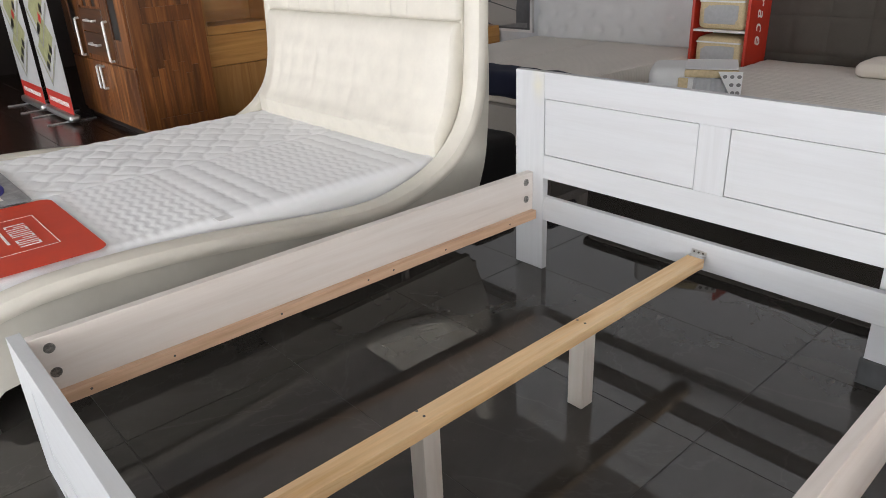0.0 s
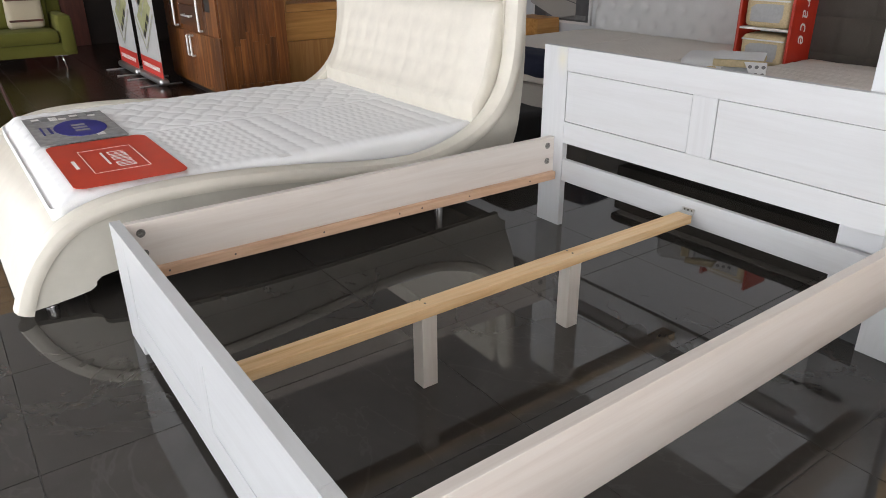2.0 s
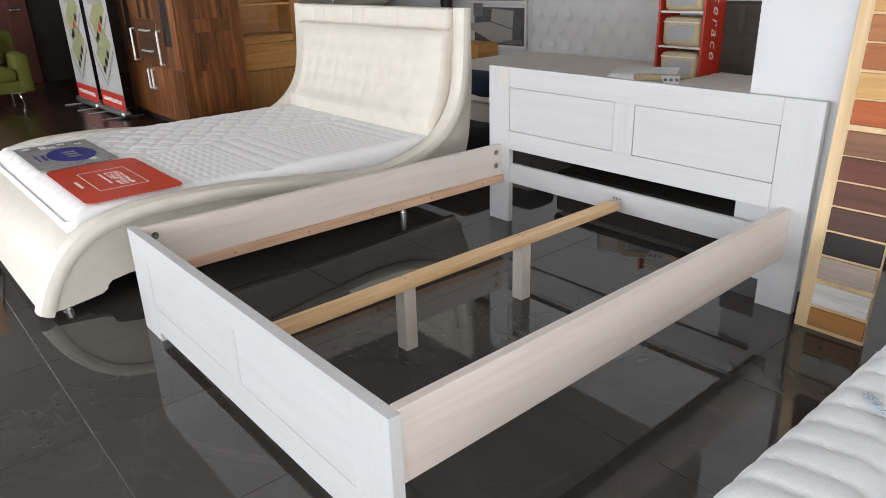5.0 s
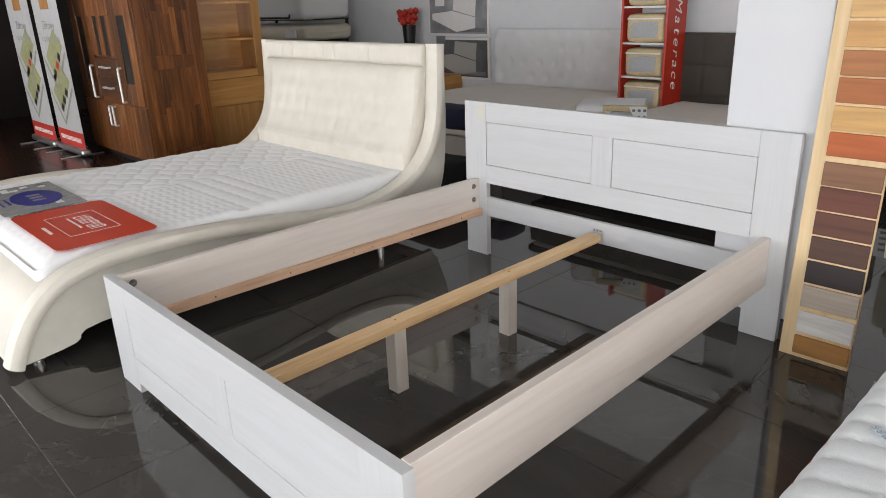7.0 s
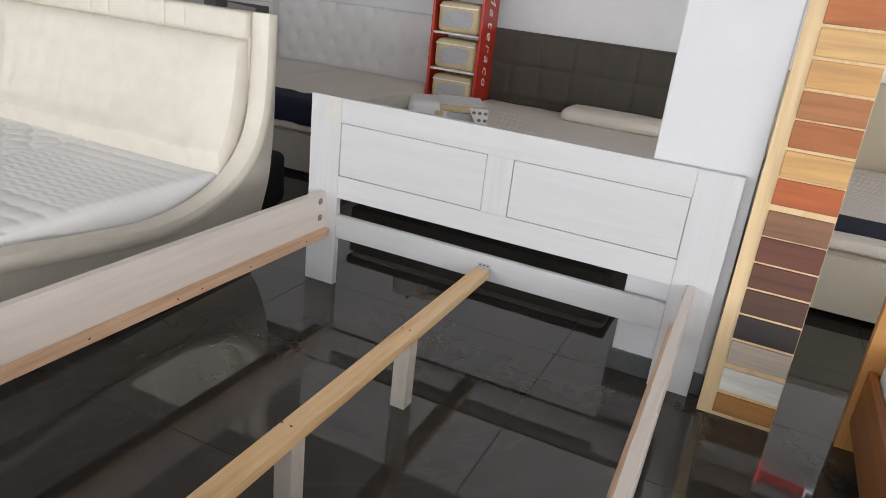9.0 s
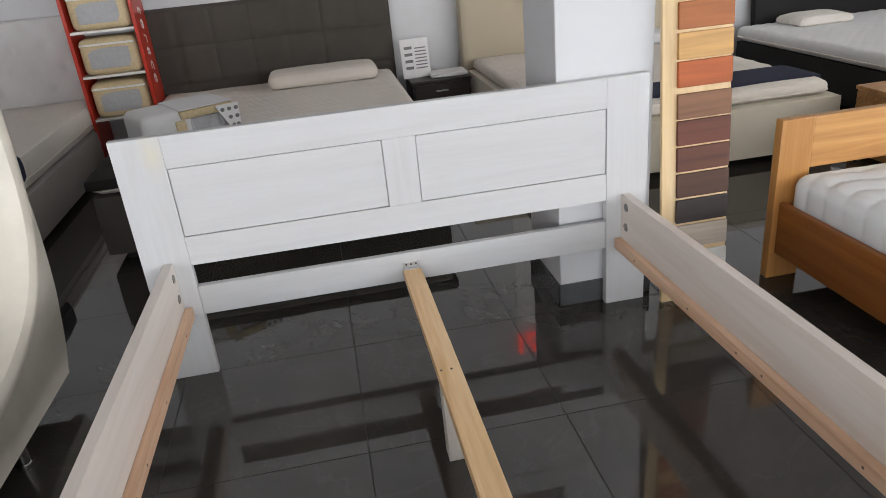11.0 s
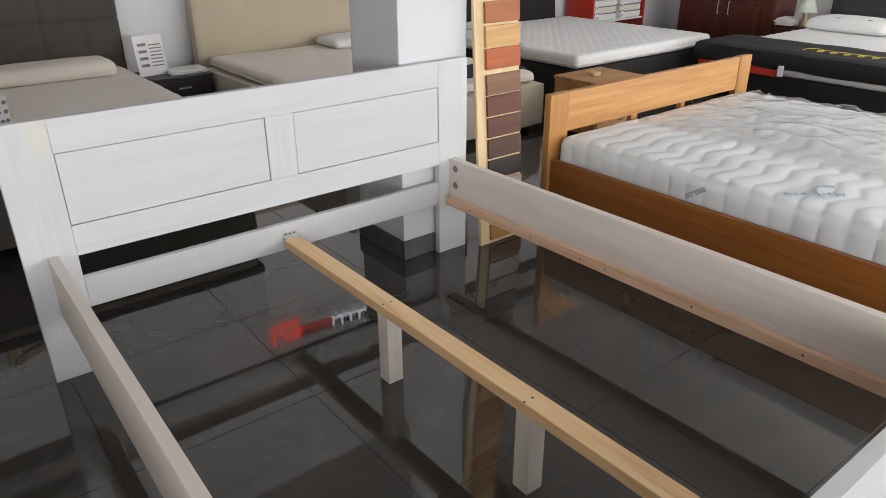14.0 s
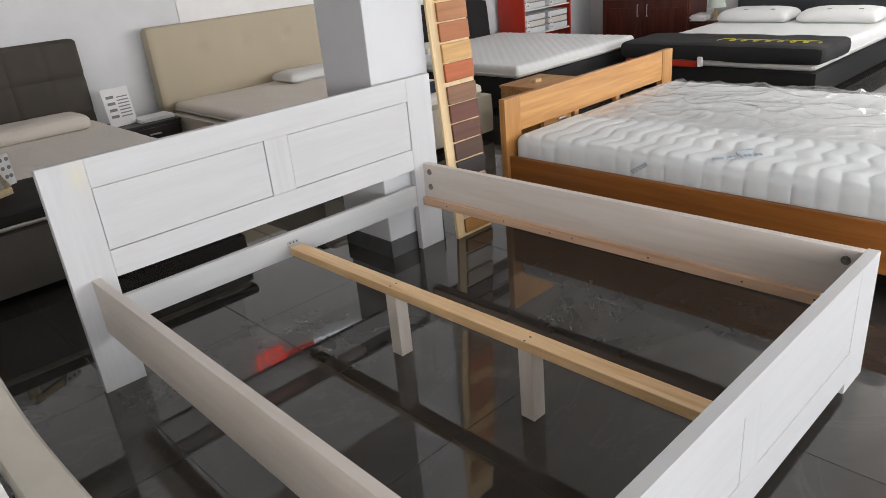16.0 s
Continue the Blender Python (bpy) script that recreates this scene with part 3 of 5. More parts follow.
def cream_bed():
    bed = thing("upholstered_bed", "cream leatherette bed with S-curved sides and tufted headboard", "bed")
    under = [(0.185, 1.20), (0.190, 0.8), (0.165, 0.47), (0.12, 0.30), (0.03, 0.115), (-0.1, 0.10), (-1.2, 0.14), (-2.04, 0.125), (-2.17, 0.062), (-2.42, 0.03)]
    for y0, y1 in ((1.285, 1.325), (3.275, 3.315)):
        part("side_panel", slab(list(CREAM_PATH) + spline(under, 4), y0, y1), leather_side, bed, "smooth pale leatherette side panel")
    sect = [(-0.055, -0.035), (-0.062, -0.02), (-0.062, 0.0), (-0.05, 0.022), (-0.02, 0.032), (0.02, 0.032), (0.05, 0.022), (0.062, 0.0), (0.062, -0.02), (0.055, -0.035)]
    for y in (1.325, 3.275):
        part("rim", sweep(CREAM_PATH, sect, y), leather, bed, "padded cream leatherette rim")
    # foot sheet between the rims, back panel and top bar
    foot = [p for p in CREAM_PATH if p[0] < -2.17]
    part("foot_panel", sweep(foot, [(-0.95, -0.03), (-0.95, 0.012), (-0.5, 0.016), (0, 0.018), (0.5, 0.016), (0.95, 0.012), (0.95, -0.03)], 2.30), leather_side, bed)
    part("back_panel", soft_box((0.11, 1.38, 0.2), (0.18, 3.22, 1.20), 0.02, 0.12), leather, bed)
    def pleats(p, n):
        g = abs(math.sin(math.pi * (p[1] - 1.385) / 0.131))
        return p + np.array((0.007 * math.exp(-(g / 0.10) ** 2) * (1 if n[0] < 0 else 0), 0, -0.003 * math.exp(-(g / 0.10) ** 2) * max(n[2], 0)))

    part("top_bar", soft_box((0.085, 1.385, 1.075), (0.165, 3.215, 1.205), 0.022, 0.0135, pleats), leather, bed, "pleated cream leatherette top panel")

    def back_line(z):
        for (xa, a), (xb, b) in zip(CREAM_PATH, CREAM_PATH[1:]):
            if xa > -0.35 and a <= z <= b:
                return xa + (xb - xa) * (z - a) / (b - a)
        return 0.0

    def tuft(p, n):
        x, y, z = p
        h = min(max((z - 0.36) / 0.71, 0.0), 1.0)
        v = min(max((y - 1.375) / 1.85, 0.0), 1.0)
        e = min(v, 1 - v)
        round_off = 1 - 0.75 * max(0.0, 1 - e / 0.020) ** 2
        swell = 0.060 + 0.055 * math.sin(math.pi * min(1.0, 0.18 + 0.82 * h)) * min(1.0, e / 0.10) ** 0.6
        if n[0] < 0.2:
            cols, rows = (y - 1.375) / 0.132, (z - 0.36) / 0.118
            fold = 0.0065 * abs(math.sin(math.pi * cols)) ** 0.5 * (0.4 + 0.6 * abs(math.sin(math.pi * rows)) ** 0.5)
            inner = min(1.0, max(0.0, (h - 0.10) * 7)) * min(1.0, max(0.0, (0.84 - h) * 9)) * min(1.0, max(0.0, (e - 0.07) * 30))
            crease = 0.0015 * noise.noise(Vector((y * 22, z * 9, 2.0))) + 0.002 * noise.noise(Vector((y * 6, z * 14, 5.0)))
            x -= (swell * (1 - 0.25 * max(0.0, (h - 0.9) / 0.1) ** 2) + fold * inner + crease) * round_off
        return np.array((x + max(back_line(z), 0.02), y, z))

    part("headboard_pad", soft_box((-0.02, 1.392, 0.36), (0.05, 3.245, 1.072), 0.018, 0.018, tuft), leather, bed, "tufted cream leatherette headboard pad")
    for x in (-2.32, -0.37):
        for y in (1.335, 3.265):
            leg = rod(bmesh.new(), (x, y, 0.0), (x, y, 0.02), 0.026, 0.026, 20)
            rod(leg, (x, y, 0.02), (x, y, 0.16), 0.022, 0.022, 20)
            part("leg", leg, chrome, bed, "short chrome leg")
    part("slat_base", box(bmesh.new(), (-2.15, 1.40, 0.16), (-0.04, 3.20, 0.215), 0.01), black_fab, bed)

    def ticking(p, n):
        x, y, z = p
        top = max(n[2], 0)
        # scale-like cells by the far side, wavy cross lines in close and wide bands by the near side
        if y > 2.3:
            bow = 0.012 * math.sin(y * 40)
            w = min(abs(math.sin(math.pi * (x + bow + 0.75 * y) / 0.165)), abs(math.sin(math.pi * (x + bow - 0.75 * y) / 0.165)))
            d = 0.010 * (w ** 0.32 - 0.75)
        else:
            close = (-1.62 < x < -1.22) or (-0.86 < x < -0.36)
            band, amp = (0.047, 0.006) if close else (0.098, 0.008)
            w = abs(math.sin(math.pi * (x + (0.009 if close else 0.006) * math.sin(y * 62)) / band))
            d = amp * (w ** 0.35 - 0.75)
        seam = -0.012 * math.exp(-((y - 2.3) / 0.012) ** 2)
        droop = -0.08 * max(0, (-2.13 - x) / 0.10) ** 2
        return np.array((x, y, z + (d + seam + droop) * top))

    m = part("mattress", soft_box((-2.235, 1.405, 0.216), (-0.03, 3.195, 0.444), 0.05, 0.0115, ticking), mat_bright)
    tagged(m, "white quilted mattress with diamond and wave stitching on the cream bed", "mattress")
    boxpart("care_label", (-1.262, 1.345, 0.4545), (-1.20, 1.40, 0.4565), paper, m, 0.0005, "small white sewn care label")
    return bed


cream_bed()


def card(name, label, pts_uv, base, material, to_world):
    """A printed sheet lying on the mattress: rounded outline in (u, v), bent by to_world."""
    bm = bmesh.new()
    vs = [bm.verts.new(to_world(u, v)) for u, v in pts_uv]
    bm.faces.new(vs)
    r = bmesh.ops.extrude_face_region(bm, geom=bm.faces[:])
    bmesh.ops.translate(bm, verts=[g for g in r["geom"] if isinstance(g, bmesh.types.BMVert)], vec=(0, 0, 0.002))
    bmesh.ops.recalc_face_normals(bm, faces=bm.faces)
    return tagged(part(name, bm, material), label, "card")


def rounded_rect(w, h, r, n=6):
    out = []
    for cx, cy, a0 in ((w / 2 - r, h / 2 - r, 0), (-w / 2 + r, h / 2 - r, 90), (-w / 2 + r, -h / 2 + r, 180), (w / 2 - r, -h / 2 + r, 270)):
        out += [(cx + r * math.cos(radians(a0 + 90 * k / n)), cy + r * math.sin(radians(a0 + 90 * k / n))) for k in range(n + 1)]
    return out


def lie(cx, cy, z, tilt=0.0):
    """u runs across the bed towards the aisle (-y), v towards the head (+x)."""
    return lambda u, v: (cx + v, cy - u, z + tilt * v)


red = card("mattress_card", "red printed card with white line frame lying on the mattress", rounded_rect(0.80, 0.47, 0.05), None, red_card, lie(-1.895, 1.815, 0.4545, 0.0))


def frame_lines(parent, cx, cy, z, w, h, t, mat):
    bm = bmesh.new()
    for u0, v0, u1, v1 in ((-w / 2, -h / 2, w / 2, -h / 2 + t), (-w / 2, h / 2 - t, w / 2, h / 2), (-w / 2, -h / 2, -w / 2 + t, h / 2), (w / 2 - t, -h / 2, w / 2, h / 2)):
        box(bm, (cx + v0, cy - u1, z), (cx + v1, cy - u0, z + 0.0008))
    return part("line_frame", bm, mat, parent)


frame_lines(red, -1.895, 1.815, 0.4567, 0.42, 0.24, 0.003, white_ink)
for i in range(6):
    u = -0.13 + i * 0.05
    lb = bmesh.new()
    for u0, v0, u1, v1 in ((0, 0, 0.008, 0.075), (0.008, 0.067 if i % 2 else 0, 0.03, 0.075 if i % 2 else 0.008), (0.028, 0.03 if i % 3 == 0 else 0, 0.036, 0.075)):
        box(lb, (-1.90 + v0, 1.815 - u - u1, 0.4567), (-1.90 + v1, 1.815 - u - u0, 0.4575))
    part("letter_bar", lb, white_ink, red)
for lo, hi in (((-1.93, 1.72, 0.4567), (-1.92, 1.95, 0.4575)), ((-2.07, 1.72, 0.4567), (-2.055, 1.87, 0.4575))):
    boxpart("small_print", lo, hi, white_ink, red, 0)
silver = card("mattress_card", "silver grey printed card with a blue oval mark on the mattress", rounded_rect(0.72, 0.42, 0.01), None, card_grey, lie(-1.93, 2.61, 0.4545))
ov = bmesh.new()
bmesh.ops.create_cone(ov, cap_ends=True, segments=40, radius1=0.5, radius2=0.5, depth=0.0016, matrix=Matrix.Translation((-1.90, 2.57, 0.4574)) @ Matrix.Diagonal((0.26, 0.42, 1, 1)))
part("oval_mark", ov, blue_ink, silver, "dark blue oval mark")
ob = bmesh.new()
for k in range(3):
    box(ob, (-1.935, 2.62 - k * 0.07, 0.4583), (-1.865, 2.66 - k * 0.07, 0.4588))
part("lettering", ob, card_grey, silver)
for lo, hi in (((-2.055, 2.50, 0.4567), (-2.04, 2.66, 0.4575)), ((-2.09, 2.48, 0.4567), (-2.08, 2.68, 0.4575))):
    boxpart("small_print", lo, hi, blue_ink, silver, 0)

rng = random.Random(4)
for i in range(16):
    x, y = -2.10 + 0.045 * (i % 4) + 0.20 * (i // 8), 2.93 - 0.05 * (i // 4 % 2) - 0.50 * (i % 2) * (i // 8)
    boxpart("photo_block", (x, y - 0.045, 0.4567), (x + 0.04, y, 0.4573), rng.choice((white_ink, grey_ink, card_grey)), silver, 0)

# ---- column, sample board ----
col = thing("column", "square white painted pillar with dark tile skirting", "column", kind="structure")
boxpart("shaft", (0.050, -0.968, 0), (0.430, -0.595, CEIL), column_paint, col, 0.006)
sk = bmesh.new()
for lo, hi in (((0.040, -0.976, 0.0), (0.0495, -0.587, 0.094)), ((0.040, -0.5945, 0), (0.438, -0.587, 0.094)), ((0.040, -0.976, 0), (0.438, -0.9685, 0.094)), ((0.4305, -0.976, 0), (0.438, -0.587, 0.094))):
    box(sk, lo, hi, 0.001)
part("skirting", sk, skirt_mat, col, "polished dark grey tile skirting")

SAMPLES = [("pale", (0.55, 0.36, 0.17)), ("chestnut", (0.42, 0.19, 0.085)), ("pale", (0.58, 0.38, 0.19)), ("cherry", (0.44, 0.16, 0.06)), ("pale", (0.56, 0.37, 0.18)),
           ("pale", (0.54, 0.32, 0.14)), ("alder", (0.38, 0.17, 0.075)), ("chestnut", (0.36, 0.135, 0.05)), ("pale", (0.56, 0.35, 0.15)), ("cherry", (0.42, 0.115, 0.035)),
           ("walnut", (0.22, 0.12, 0.075)), ("plum", (0.13, 0.048, 0.036)), ("plum", (0.115, 0.05, 0.038)), ("umber", (0.075, 0.042, 0.034)), ("black", (0.028, 0.020, 0.020)),
           ("ash", (0.42, 0.36, 0.30)), ("white", (0.72, 0.71, 0.68)), ("rustic", (0.38, 0.20, 0.065))]


def sample_board():
    bd = thing("sample_board", "tall pale wood board with a column of stained wood samples", "sample board", (-0.062, -1.11, 0))
    lean = pose(0, 0, 0, 0, 4.2, 0)
    bd.matrix_world = Matrix.Translation((-0.068, -1.112, 0.0)) @ lean
    H = 2.02
    part("backing", box(bmesh.new(), (0, -0.132, 0), (0.018, 0.137, H), 0.002), pale_z, bd, "pale plywood backing")
    tops = [0.098, 0.206, 0.318, 0.421, 0.523, 0.624, 0.724, 0.822, 0.937, 1.036, 1.139, 1.238, 1.340, 1.443, 1.546, 1.648, 1.750, 1.852]
    for i, (nm, c) in enumerate(reversed(SAMPLES)):
        c = (c[0], c[1] ** 1.06, c[2] ** 1.12) if nm not in ("white", "ash", "black") else c
        z1 = tops[i]
        z0 = z1 - (0.078 if i == 0 else 0.092)
        if z1 > H - 0.01:
            break
        d = tuple(v * 0.72 for v in c)
        li = tuple(min(1, v * 1.18) for v in c)
        key = "sample_" + nm + str(i)
        m = wood(key, d, c, li, 1, 9, 0.6, 0.25, 0.06, 0.0, nm == "rustic")
        part("sample", box(bmesh.new(), (-0.014, -0.129, z0), (-0.0004, 0.082, z1), 0.003), m, bd, nm + " stained wood sample")
    return bd


sample_board()

# ---- alder bed ----


def alder_bed():
    bed = thing("wooden_bed", "oiled alder double bed with plank headboard", "bed")
    for y0, y1 in ((-1.60, -1.462), (-3.318, -3.18)):
        boxpart("post", (-0.022, y0, 0), (0.022, y1, 0.668), oak_z, bed, 0.004)
    boxpart("headboard_plank", (-0.019, -3.1797, 0.462), (0.019, -1.6003, 0.667), oak_y, bed, 0.004)
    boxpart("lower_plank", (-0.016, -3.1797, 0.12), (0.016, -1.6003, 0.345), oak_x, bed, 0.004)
    for y in (-2.15, -2.62):
        boxpart("spindle", (-0.016, y - 0.02, 0.3453), (0.016, y + 0.02, 0.4617), oak_z, bed, 0.003)
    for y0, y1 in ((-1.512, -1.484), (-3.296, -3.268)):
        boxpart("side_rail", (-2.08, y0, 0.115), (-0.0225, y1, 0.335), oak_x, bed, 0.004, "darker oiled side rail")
    boxpart("foot_board", (-2.115, -3.31, 0.0), (-2.0805, -1.47, 0.335), oak_y, bed, 0.004)
    part("slat_base", box(bmesh.new(), (-2.07, -3.26, 0.17), (-0.03, -1.52, 0.235), 0.005), light_oak, bed)

    def ticking(p, n):
        x, y, z = p
        top = max(n[2], 0)
        side = 1 - abs(n[2])
        zig = 0.024 * math.asin(math.sin(y * 24 + 2.2 * noise.noise(Vector((x * 2, y * 2, 3.1))))) / 1.57 + 0.03 * noise.noise(Vector((x * 3, y * 3, 7.7)))
        w = abs(math.sin(math.pi * (x + zig) / 0.098))
        d = 0.0108 * (w ** 0.34 - 0.75)
        cr = 0.008 * noise.noise(Vector((x * 4, y * 4, 1.3))) + 0.0016 * noise.noise(Vector((x * 21, y * 21, 4.3)))
        return np.array((x, y + side * n[1] * 0.009 * (w ** 0.42 - 0.75), z + (d + cr) * top))

    m = part("mattress", soft_box((-2.06, -3.262, 0.236), (-0.03, -1.517, 0.452), 0.05, 0.011, ticking), mat_filmed)
    tagged(m, "white wavy quilted mattress on the alder bed under film", "mattress")
    lettering("print", "ANTI stress", 0.050, pose(-1.275, -1.685, 0.4585, 0, 0, 50), sky_ink, m, 0.002)
    sw = bmesh.new()
    for i in range(12):
        a = radians(-60 + 10 * i)
        q = Vector((-1.31 + 0.07 * math.cos(a), -1.77 + 0.07 * math.sin(a), 0.4585))
        box(sw, q - Vector((0.006, 0.006, 0.003)), q + Vector((0.006, 0.006, 0.002)))
    part("swoosh", sw, sky_ink, m, "light blue curved mark")
    side = Matrix(((-0.82, 0.57, 0, -0.85), (0, 0, 1, -1.5145), (0.57, 0.82, 0, 0.385), (0, 0, 0, 1)))
    lettering("print", "stress", 0.045, side, stress_ink, m, 0.002)
    # crumpled film, loose over the far side and tight towards the aisle
    nx, ny = 170, 150
    vs, fs = [], []
    for i in range(nx + 1):
        for j in range(ny + 1):
            x, y = -2.05 + 2.01 * i / nx, -3.265 + (1.20 + 0.09 * noise.noise(Vector((i * 0.05, 3.3, 0)))) * j / ny
            q = Vector((x, y, 0))
            wx, wy = x + 0.10 * noise.noise(q * 2.3), y + 0.10 * noise.noise(q * 2.3 + Vector((7, 1, 4)))
            loose = min(1.0, max(0.10, (-2.0 - y) / 0.55))
            a1 = 1 - abs(noise.noise(Vector((wx * 3.1 + wy * 2.4, wy * 3.6 - wx * 1.5, 9.1))))
            a2 = 1 - abs(noise.noise(Vector((wx * 6.5 - wy * 3.2, wy * 5.4 + wx * 2.6, 2.1))))
            h = 0.022 * a1 ** 9 + 0.011 * a2 ** 11 + 0.004 * noise.noise(q * 9)
            edge = min(i, nx - i, 8) / 8 * min(j, ny - j, 8) / 8
            vs.append((x, y, 0.4585 + (0.004 + h * loose) * edge ** 0.5 - 0.022 * (1 - edge)))
    for i in range(nx):
        for j in range(ny):
            k = i * (ny + 1) + j
            fs.append((k, k + ny + 1, k + ny + 2, k + 1))
    me = bpy.data.meshes.new("film")
    me.from_pydata(vs, [], fs)
    me.materials.append(film_mat)
    me.shade_smooth()
    tagged(new("film", me), "crumpled clear plastic film over the white mattress", "film")
    return bed


alder_bed()

# ---- generic beds at the back ----


def piping(parent, x0, x1, y0, y1, z, r=0.008, c=0.05):
    """Edge tape round a mattress."""
    bm = bmesh.new()
    ring = [Vector(((x0 + x1) / 2 + u, (y0 + y1) / 2 + v, z)) for u, v in rounded_rect(x1 - x0, y1 - y0, c, 3)]
    for a, b in zip(ring, ring[1:] + ring[:1]):
        rod(bm, a, b, r, None, 6)
    return part("piping", bm, mat_cream, parent, "sewn edge tape")


def block_bed(name, label, lo, hi, base_top, mat_top, base_mat, mat_mat, mattress_label, shape=None, leg=0.03, step=0.03, r=0.045, inset=0.02, split=None):
    bed = thing(name, label, "bed")
    part("base", soft_box((lo[0], lo[1], leg), (hi[0], hi[1], base_top), 0.02, 0.15), base_mat, bed)
    for x in (lo[0] + 0.1, hi[0] - 0.1):
        for y in (lo[1] + 0.1, hi[1] - 0.1):
            boxpart("leg", (x - 0.025, y - 0.025, 0), (x + 0.025, y + 0.025, leg + 0.004), black_plastic, bed)
    cuts = [lo[1] + inset] + ([split] if split else []) + [hi[1] - inset]
    for a, b in zip(cuts, cuts[1:]):
        m = part("mattress", soft_box((lo[0] + inset, a + 0.002, base_top + 0.001), (hi[0] - 0.01, b - 0.002, mat_top), r, step, shape), mat_mat)
        tagged(m, mattress_label, "mattress")
        piping(m, lo[0] + inset - 0.002, hi[0] - 0.008, a, b, base_top + (mat_top - base_top) * 0.32, 0.006)
    return bed


def pillow(lo, hi, mat, label, sag=0.4):
    lo, hi = np.array(lo, float), np.array(hi, float)
    c, s = (lo + hi) / 2, (hi - lo) / 2

    def puff(p, n):
        u, v = (p[0] - c[0]) / s[0], (p[1] - c[1]) / s[1]
        k = max(0.0, (1 - abs(u) ** 3) * (1 - abs(v) ** 3))
        zz = lo[2] + (p[2] - lo[2]) * (1 - sag + sag * k ** 0.5)
        return np.array((p[0], p[1], zz + 0.004 * noise.noise(Vector(p * 9)) * max(n[2], 0)))

    return tagged(part("pillow", soft_box(lo, hi, min(s) * 0.95, 0.03, puff), mat), label, "pillow")


def ripple(p, n):
    return np.array((p[0], p[1], p[2] + 0.0025 * math.sin(p[0] * 140 + 1.5 * math.sin(p[1] * 8)) * max(n[2], 0) + 0.004 * noise.noise(Vector(p * 3)) * max(n[2], 0)))


# charcoal bed
gb = block_bed("upholstered_bed", "charcoal velour bed with stitched headboard and dark throw", (1.22, -0.37, 0), (3.49, 1.44, 0), 0.375, 0.458, grey_fab, mat_grey,
               "pale grey ribbed mattress on the charcoal bed", ripple, leg=0.05, step=0.035, inset=0.012)
th = part("throw", soft_box((1.212, -0.385, 0.405), (1.93, 1.455, 0.468), 0.02, 0.03, lambda p, n: p + 0.005 * noise.noise(Vector(p * 7)) * n), throw_fab)
tagged(th, "dark brown throw over the foot of the charcoal bed", "throw")
for i in range(6):
    st = bmesh.new()
    x, y = 1.34 + 0.02 * (i % 2), 0.42 - 0.075 * i
    rod(st, (x, y, 0.471), (x + 0.03, y - 0.03, 0.471), 0.003, None, 5)
    rod(st, (x + 0.03, y - 0.03, 0.471), (x + 0.01, y - 0.05, 0.471), 0.003, None, 5)
    part("stitch", st, white_ink, th)


def stitched(p, n):
    d = 0.0
    if n[0] < 0:
        y, z = p[1], p[2]
        d = 0.016 * min(1, abs(math.sin(math.pi * (y + 0.405) / 0.276)) * 3) ** 0.6 + 0.018 * min(1, abs(math.sin(math.pi * (z - 0.22) / 0.287)) * 3) ** 0.6
    return np.array((p[0] - d, p[1], p[2]))


part("headboard", soft_box((3.525, -0.405, 0.03), (3.67, 1.53, 1.08), 0.03, 0.022, stitched), grey_fab, gb, "charcoal velour headboard with stitched squares")
pillow((3.03, -0.22, 0.455), (3.40, 0.61, 0.575), mat_cream, "beige roll pillow on the charcoal bed", 0.15)

# ivory bed beside it
ib = block_bed("upholstered_bed", "ivory upholstered bed with tall buttoned headboard and a navy band", (1.25, -2.75, 0), (3.49, -0.99, 0), 0.36, 0.445, cream_pale, mat_cream,
               "ecru ribbed mattress on the ivory bed", ripple, step=0.035, inset=0.05, leg=0.045)


def buttons(p, n):
    d = 0
    if n[0] < 0:
        for y in (-1.42, -1.86, -2.30):
            r2 = (p[1] - y) ** 2 + (p[2] - 0.86) ** 2
            d += 0.03 * math.exp(-r2 / 0.003)
    return np.array((p[0] + d, p[1], p[2]))


part("headboard", soft_box((3.51, -2.74, 0.03), (3.65, -0.965, 1.075), 0.04, 0.035, buttons), cream_fab, ib, "beige headboard with sunk buttons")

# silver tufted bed
tb = block_bed("upholstered_bed", "pale grey wide bed with button tufted headboard", (1.42, 1.90, 0), (3.50, 3.88, 0), 0.31, 0.50, base_grey, mat_grey,
               "grey beige mattress on the pale grey bed", ripple, step=0.045, split=3.0)


def tufts(p, n):
    d = 0
    if n[0] < 0:
        row = round((p[2] - 0.58) / 0.165)
        off = 0.11 if row % 2 else 0
        yy = (p[1] + off) / 0.22
        r2 = ((yy - round(yy)) * 0.22) ** 2 + (p[2] - 0.58 - row * 0.165) ** 2
        d = 0.034 * math.exp(-r2 / 0.0020)
    return np.array((p[0] + d, p[1], p[2]))


part("headboard", soft_box((3.51, 1.90, 0.03), (3.67, 3.87, 1.11), 0.03, 0.024, tufts), silver_fab, tb, "pale grey button tufted headboard")
nb = part("blanket", soft_box((1.40, 1.885, 0.37), (1.74, 3.86, 0.55), 0.05, 0.04, lambda p, n: p + 0.012 * noise.noise(Vector(p * 7)) * n), navy_fab)
tagged(nb, "folded navy blanket over the end of the pale grey bed", "blanket")

